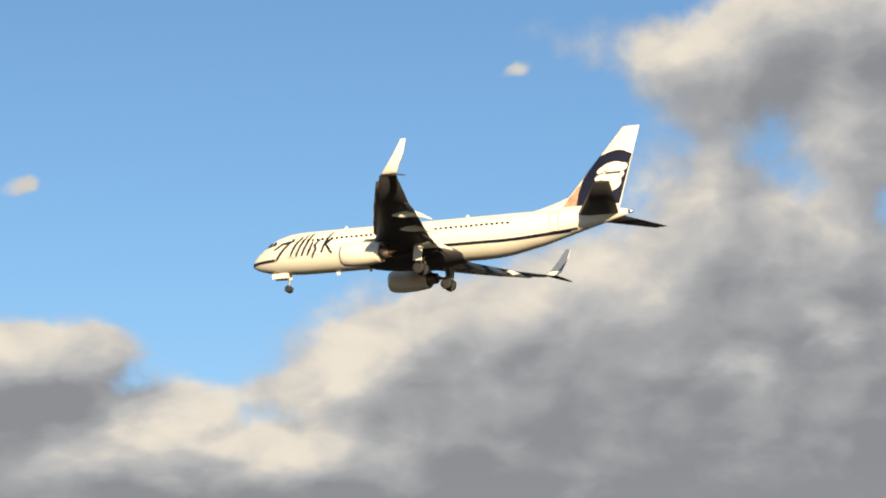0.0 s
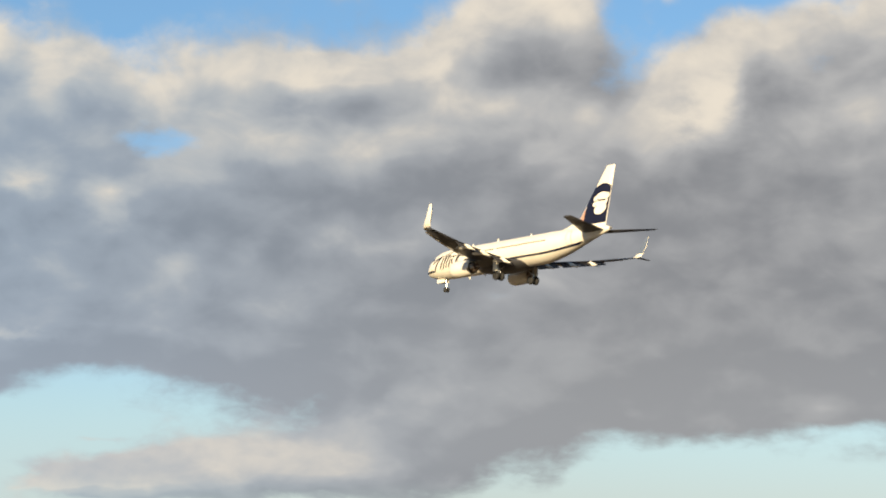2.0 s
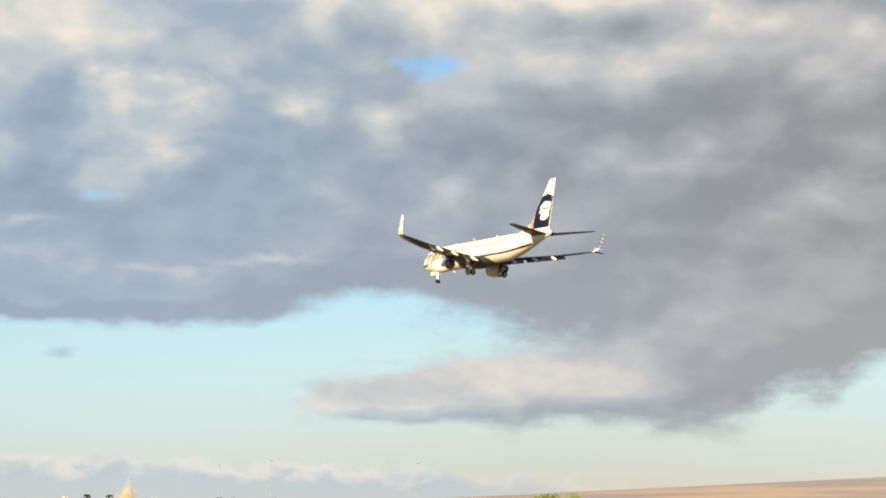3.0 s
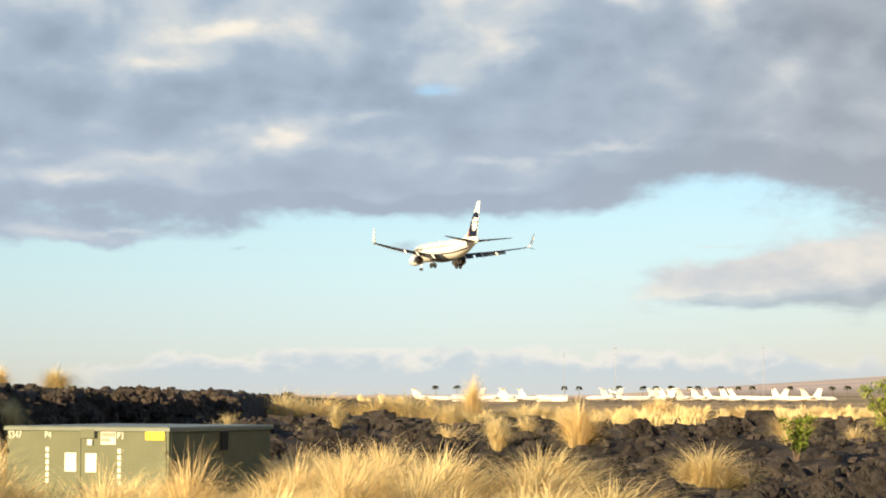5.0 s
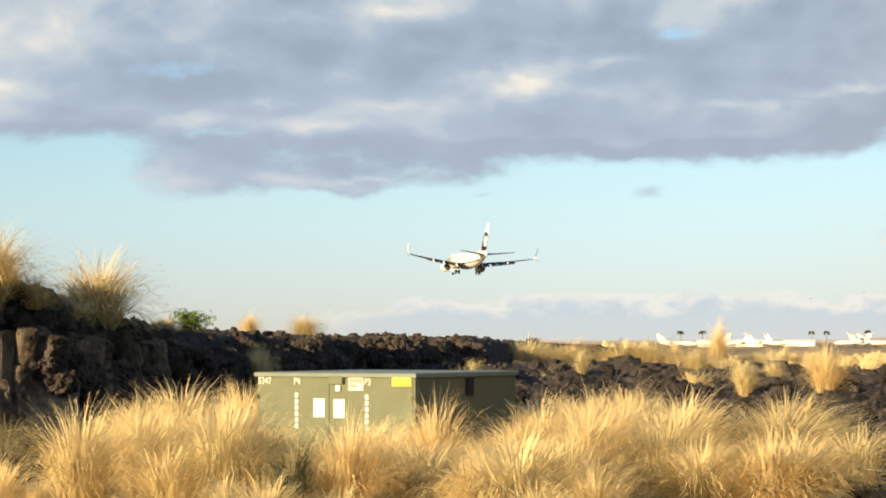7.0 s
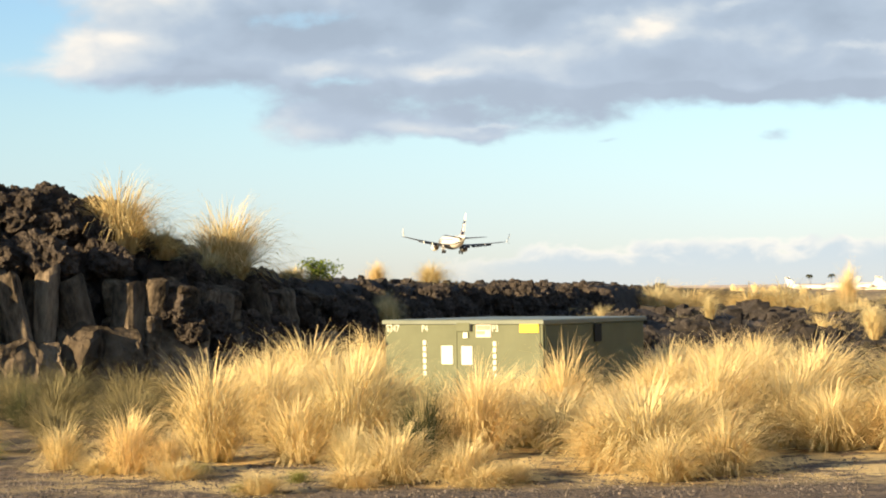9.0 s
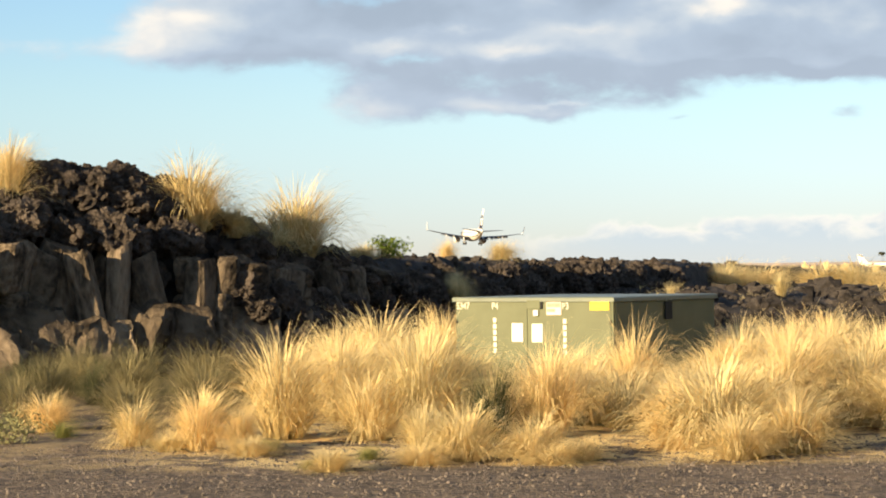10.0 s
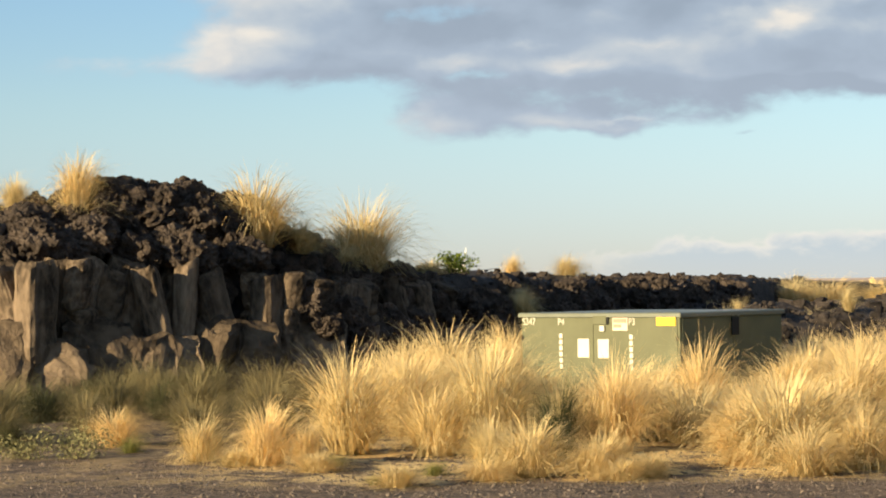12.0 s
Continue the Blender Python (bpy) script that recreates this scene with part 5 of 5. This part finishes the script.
# ---------------------------------------------------------------- shrubs
def build_shrub(name, label, at, tall, wide, count, leaf, seed, mat=LEAF, stems=9, puff=0.21):
    rng = random.Random(seed)
    shrub = new(name)
    tagged(shrub, label, "shrub")
    tips = []
    for _ in range(stems):
        a, lean = rng.uniform(0, 6.28), rng.uniform(0.1, 0.5) * wide
        h = tall * rng.uniform(0.55, 0.95)
        p = [(0, 0, -0.05), (math.cos(a) * lean * 0.4, math.sin(a) * lean * 0.4, h * 0.5), (math.cos(a) * lean, math.sin(a) * lean, h)]
        part("branch", tube(p, [0.025 * tall, 0.015 * tall, 0.005 * tall], 6), BARK, shrub)
        tips += [(Vector(p[1]), puff * wide), (Vector(p[2]), puff * 0.8 * wide), ((Vector(p[1]) + Vector(p[2])) / 2, puff * wide)]
    verts, faces = [], []
    for _ in range(count):
        c, r = rng.choice(tips)
        d = Vector((rng.gauss(0, 1), rng.gauss(0, 1), rng.gauss(0, 0.9)))
        p = c + d.normalized() * r * rng.random() ** 0.5
        if p.z < 0.02:
            p.z = 0.02 + rng.random() * 0.1
        u = Vector((rng.gauss(0, 1), rng.gauss(0, 1), rng.gauss(0, 1))).normalized()
        v = u.orthogonal().normalized()
        s = leaf * rng.uniform(0.6, 1.3)
        k = len(verts)
        verts += [p - u * s, p + v * s * 0.4, p + u * s, p - v * s * 0.4]
        faces.append((k, k + 1, k + 2, k + 3))
    leaves = new("foliage", mesh_of("foliage", verts, faces, mat))
    leaves.parent = shrub
    shrub.matrix_world = pose(*at)


build_shrub("kiawe_shrub", "green leafy shrub standing among lava and dry grass", (22.83, 50.04, 0.05), 2.15, 2.2, 6500, 0.055, 38, stems=15, puff=0.125)
build_shrub("low_shrub", "small green shrub in black lava rubble", (16.28, 40.88, 0.3), 0.95, 0.7, 900, 0.05, 32)
build_shrub("rim_shrub", "small green shrub on the rim of the cut", (0.26, 44.00, 1.80), 0.34, 1.0, 900, 0.04, 33)
build_shrub("creeping_shrub", "low grey-green creeping shrub on the gravel edge", (-3.55, 21.58, 0.0), 0.28, 0.9, 1100, 0.018, 34, OLIVE)
build_shrub("creeping_shrub", "low grey-green creeping shrub on the gravel edge", (-4.00, 21.67, 0.0), 0.2, 0.9, 800, 0.018, 35, OLIVE)


# ---------------------------------------------------------------- lava rocks
def rock_mesh(name, rng, mat, rough=0.16, cuts=1, blocky=0.0):
    """A worn boulder of unit size, between a ball and a block."""
    bm = bmesh.new()
    bmesh.ops.create_cube(bm, size=1)
    bmesh.ops.subdivide_edges(bm, edges=bm.edges[:], cuts=cuts, use_grid_fill=True)
    o = Vector((rng.uniform(0, 50), rng.uniform(0, 50), rng.uniform(0, 50)))
    for v in bm.verts:
        d = v.co.normalized()
        v.co = v.co * blocky + d * 0.62 * (1 - blocky)
        v.co += (noise.noise_vector(v.co * 1.7 + o) + 0.5 * noise.noise_vector(v.co * 4.0 + o) + 0.22 * noise.noise_vector(v.co * 9.0 + o)) * rough
        # a crack or two runs down it
        v.co -= d * 0.06 * max(0.0, 1 - abs(noise.noise(Vector((v.co.x * 2.2, v.co.y * 2.2, v.co.z * 0.5)) + o)) * 9.0)
    return finish(bm, name, mat)


ROCKS = random.Random(11)
BLOCKS = [rock_mesh("basalt_block", ROCKS, BASALT, 0.15, 9, 0.70) for _ in range(10)]
CHUNKS = [rock_mesh("lava_chunk", ROCKS, LAVA, 0.26, 5, 0.25) for _ in range(16)]
cut = new("wall_road_cut")
tagged(cut, "road cut of broken brown basalt under black lava", "rock face", kind="structure")
far_cut = new("wall_far_cut")
tagged(far_cut, "shaded black lava bank running back behind the cabinet", "lava bank", kind="structure")
field = new("lava_field")
tagged(field, "rubble field of black lava boulders", "lava field", kind="structure")


def piece(name, me, parent, m):
    ob = new(name, me)
    ob.parent = parent
    ob.matrix_basis = m


def column_mesh(rng):
    """A broken basalt column of unit size: a worn five- or six-sided prism."""
    sides = rng.choice((5, 5, 6))
    turn = rng.uniform(0, 6.28)
    angles = [turn + 2 * math.pi * (i + rng.uniform(-0.22, 0.22)) / sides for i in range(sides)]
    radii = [rng.uniform(0.42, 0.58) for _ in angles]
    lean = Vector((rng.uniform(-0.12, 0.12), rng.uniform(-0.12, 0.12), 0))
    slope = Vector((rng.uniform(-0.18, 0.18), rng.uniform(-0.2, 0.1), 0))
    o = Vector((rng.uniform(0, 50), rng.uniform(0, 50), rng.uniform(0, 50)))
    rings = []
    for z in (-0.52, -0.46, -0.36, -0.24, -0.12, 0.0, 0.12, 0.24, 0.34, 0.42, 0.47, 0.50):
        k = 1.0 - 0.20 * max(0.0, (abs(z) - 0.40) / 0.12) ** 1.6 + 0.09 * noise.noise(Vector((0, 0, z * 4)) + o)
        ring = []
        for i, (q, r) in enumerate(zip(angles, radii)):
            nq, nr = angles[(i + 1) % sides] + (2 * math.pi if i == sides - 1 else 0), radii[(i + 1) % sides]
            a, b = Vector((r * math.cos(q), r * math.sin(q), 0)), Vector((nr * math.cos(nq), nr * math.sin(nq), 0))
            for u in (0.12, 0.37, 0.63, 0.88):
                p = a.lerp(b, u) * k + lean * z
                p.z = z + slope.dot(p) * (1 if abs(z) > 0.3 else 0)
                ring.append(p + noise.noise_vector(p * 3.0 + o) * 0.05 + noise.noise_vector(p * 8.0 + o) * 0.03)
        rings.append(ring)
    return finish(loft(rings), "basalt_column", BASALT)


def lobe_mesh(rng, mat):
    """A crinkled lobe of clinker lava of unit size."""
    bm = bmesh.new()
    bmesh.ops.create_cube(bm, size=1)
    bmesh.ops.subdivide_edges(bm, edges=bm.edges[:], cuts=15, use_grid_fill=True)
    o = Vector((rng.uniform(0, 50), rng.uniform(0, 50), rng.uniform(0, 50)))
    for v in bm.verts:
        d = v.co.normalized()
        lump = noise.noise(d * 1.6 + o) * 0.34 + noise.noise(d * 3.6 + o) * 0.20
        # folds drawn out along the flow
        flow = Vector((d.x * 9.0, d.y * 9.0, d.z * 4.0))
        ridge = (0.5 - abs(noise.noise(flow + o))) * 0.17 + (0.5 - abs(noise.noise(flow * 2.1 + o))) * 0.11
        v.co = d * (0.48 + lump * 0.5 + ridge) + noise.noise_vector(d * 9.0 + o) * 0.03
    return finish(bm, "lava_lobe", mat)


COLUMNS = [column_mesh(ROCKS) for _ in range(14)]
LOBES = [lobe_mesh(ROCKS, CLINKER) for _ in range(8)]
FIELD_LOBES = [lobe_mesh(ROCKS, LAVA) for _ in range(5)]
# the largest lobes on the rim: x, metres behind the foot, height, size
RIM_LOBES = [(-5.05, 2.0, 2.88, 0.95), (-4.40, 1.7, 2.82, 0.85), (-3.85, 1.4, 2.70, 0.72), (-3.35, 1.3, 2.52, 0.62), (-3.95, 0.65, 2.14, 0.85),
             (-5.95, 0.9, 2.25, 0.85), (-5.5, 0.75, 2.1, 0.6), (-6.4, 0.7, 2.1, 0.6), (-4.6, 0.75, 2.15, 0.62), (-5.2, 0.9, 2.4, 0.7), (-6.8, 0.9, 2.25, 0.8), (-3.0, 0.7, 2.1, 0.6), (-6.2, 1.7, 2.5, 0.8)]


def build_cut():
    def face(x):
        return float(np.interp(x, FX, FY))

    def spin():
        return ROCKS.uniform(0, 360)

    # lower course of big rounded blocks
    x = -13.0
    while x < 0.2:
        w, h = ROCKS.uniform(0.7, 1.3), ledge(x) * ROCKS.uniform(0.40, 0.64)
        piece("basalt_block", ROCKS.choice(BLOCKS), cut, pose(x, face(x) + ROCKS.uniform(0.10, 0.40), h * 0.42, ROCKS.uniform(-16, -4), ROCKS.uniform(-8, 8), ROCKS.uniform(-20, 40)) @ Matrix.Diagonal((w, 0.85, h, 1)))
        x += w * 0.55
    # two staggered rows of columns above them, with dark clefts between
    for row in (0, 1):
        x = -13.0 + 0.2 * row
        while x < 0.1:
            w = ROCKS.uniform(0.42, 0.80)
            top = ledge(x) + ROCKS.uniform(-0.10, 0.10)
            low = ledge(x) * ROCKS.uniform(0.22, 0.48)
            back = (0.24, 0.58)[row] + ROCKS.uniform(-0.16, 0.16)
            if row or ROCKS.random() < 0.86:
                cuts = [low, top] if ROCKS.random() < 0.55 else [low, low + (top - low) * ROCKS.uniform(0.35, 0.6), top]
                for z0, z1 in zip(cuts, cuts[1:]):
                    piece("basalt_column", ROCKS.choice(COLUMNS), cut, pose(x + ROCKS.uniform(-0.05, 0.05), face(x) + back + ROCKS.uniform(-0.06, 0.06), (z0 + z1) / 2, ROCKS.uniform(-14, 3), ROCKS.uniform(-11, 11), spin()) @ Matrix.Diagonal((w, w * 0.95, (z1 - z0) * 1.02, 1)))
            x += w * ROCKS.uniform(0.62, 0.92)
    # clinker above the columns
    for x, back, z, s in RIM_LOBES:
        piece("lava_lobe", ROCKS.choice(LOBES), cut, pose(x, face(x) + back, z, ROCKS.uniform(-25, 25), ROCKS.uniform(-25, 25), spin()) @ Matrix.Diagonal((s, s, s * 0.8, 1)))
    for _ in range(150):
        x, back = ROCKS.uniform(-9.5, -0.6), ROCKS.uniform(0.75, 3.0)
        y, s = face(x) + back, ROCKS.uniform(0.25, 0.6)
        piece("lava_lobe", ROCKS.choice(LOBES), cut, pose(x, y, height(x, y) - 0.05 * s, spin(), spin(), spin()) @ Matrix.Diagonal((s, s, s * 0.8, 1)))
    for _ in range(130):
        x, back = ROCKS.uniform(-9.5, -0.6), ROCKS.uniform(0.55, 2.6)
        y, s = face(x) + back, ROCKS.uniform(0.10, 0.26)
        piece("lava_chunk", ROCKS.choice(CHUNKS), cut, pose(x, y, height(x, y) + 0.02, spin(), spin(), spin()) @ Matrix.Diagonal((s, s, s * 0.8, 1)))
    piece("lava_lobe", LOBES[0], far_cut, pose(1.60, 45.05, 0.30, 0, 0, 40) @ Matrix.Diagonal((1.1, 1.1, 0.95, 1)))
    # the cut runs back behind the cabinet
    for _ in range(300):
        y = 35 + 48 * ROCKS.random() ** 1.4
        back = ROCKS.uniform(-0.5, 1.6)
        x = float(np.interp(y - back, FY, FX))
        s = ROCKS.uniform(0.4, 0.95)
        z = height(x, y) * ROCKS.uniform(0.3, 1.0) if back > 0.4 else ROCKS.uniform(0.05, 1.3)
        piece("lava_lobe", ROCKS.choice(LOBES), far_cut, pose(x, y, z, ROCKS.uniform(-40, 40), ROCKS.uniform(-40, 40), ROCKS.uniform(0, 360)) @ Matrix.Diagonal((s, s, s * 0.9, 1)))


def build_field():
    made = 0
    while made < 300:
        a = radians(ROCKS.uniform(5.5, 28))
        r = 25 * (105 / 25) ** ROCKS.random()
        if r < 33 and math.degrees(a) < 16.8:
            continue
        x, y = r * math.sin(a), r * math.cos(a)
        if behind_foot(x, y) > 0 or fractal(x, y, 9.0, 4, 3 * 1.7) > 0.12:
            continue
        s = ROCKS.uniform(0.25, 0.62) * (1 if ROCKS.random() < 0.9 else 1.5)
        piece("lava_boulder", ROCKS.choice(CHUNKS if ROCKS.random() < 0.4 else FIELD_LOBES), field, pose(x, y, height(x, y) + s * 0.1, ROCKS.uniform(-50, 50), ROCKS.uniform(-50, 50), ROCKS.uniform(0, 360)) @ Matrix.Diagonal((s, s, s * 0.75, 1)))
        made += 1


def scatter_stones(name, count, where, size, mat, label, seed):
    """Loose stones, too many to count, as one object."""
    rng = random.Random(seed)
    verts, faces = [], []
    octa = [(1, 0, -0.3), (0, 1, -0.3), (-1, 0, -0.3), (0, -1, -0.3), (0.5, 0.4, 0.5), (-0.4, 0.5, 0.55), (-0.5, -0.4, 0.45), (0.4, -0.5, 0.5)]
    tris = [(0, 1, 4), (1, 5, 4), (1, 2, 5), (2, 6, 5), (2, 3, 6), (3, 7, 6), (3, 0, 7), (0, 4, 7), (4, 5, 6), (4, 6, 7)]
    for _ in range(count):
        x, y = where(rng)
        z, s, t = height(x, y), size * rng.uniform(0.4, 1.0) ** 1.5 * rng.choice((1, 1, 1, 1.8)), rng.uniform(0, 6.28)
        k = len(verts)
        for a, b, c in octa:
            j = rng.uniform(0.75, 1.2)
            verts.append((x + s * j * (a * math.cos(t) - b * math.sin(t)), y + s * j * (a * math.sin(t) + b * math.cos(t)), z + s * 0.2 + s * j * c))
        faces += [(k + a, k + b, k + c) for a, b, c in tris]
    tagged(new(name, mesh_of(name, verts, faces, mat)), label, "stones", kind="stuff")


def lava_patches(bearing, reach):
    """Where the lava lies bare between the grass of the plain."""
    pick = polar(bearing, reach)

    def bare(rng):
        while True:
            x, y = pick(rng)
            if fractal(x, y, 14.0, 4, 8.5) < 0.16 and behind_foot(x, y) < -3:
                return x, y
    return bare


def polar(bearing, reach):
    def pick(rng):
        a, r = radians(rng.uniform(*bearing)), reach[0] * (reach[1] / reach[0]) ** rng.random()
        return r * math.sin(a), r * math.cos(a)
    return pick


build_cut()
build_field()
scatter_stones("gravel", 9000, polar((-13, 14), (15.5, 21.5)), 0.013, PEBBLE, "loose brown gravel on the verge", 2)
scatter_stones("lava_rubble", 9000, polar((5, 29), (32, 120)), 0.15, LAVA, "broken black lava rubble", 6)
scatter_stones("verge_rubble", 2500, polar((16.8, 29), (23, 33)), 0.10, LAVA, "small black lava rubble beside the grass", 12)
scatter_stones("lava_heaps", 7000, lava_patches((8.5, 30), (70, 190)), 0.36, LAVA, "low black lava heaps between the grass of the plain", 8)
scatter_stones("rim_rubble", 5000, polar((-13, 8), (33, 75)), 0.10, LAVA, "black lava rubble on the rim of the cut", 9)


def motions():
    walk(airliner, [(t, pose(x, y, z, r, -p, h)) for t, x, y, z, r, p, h in AIRLINER_PATH])


motions()
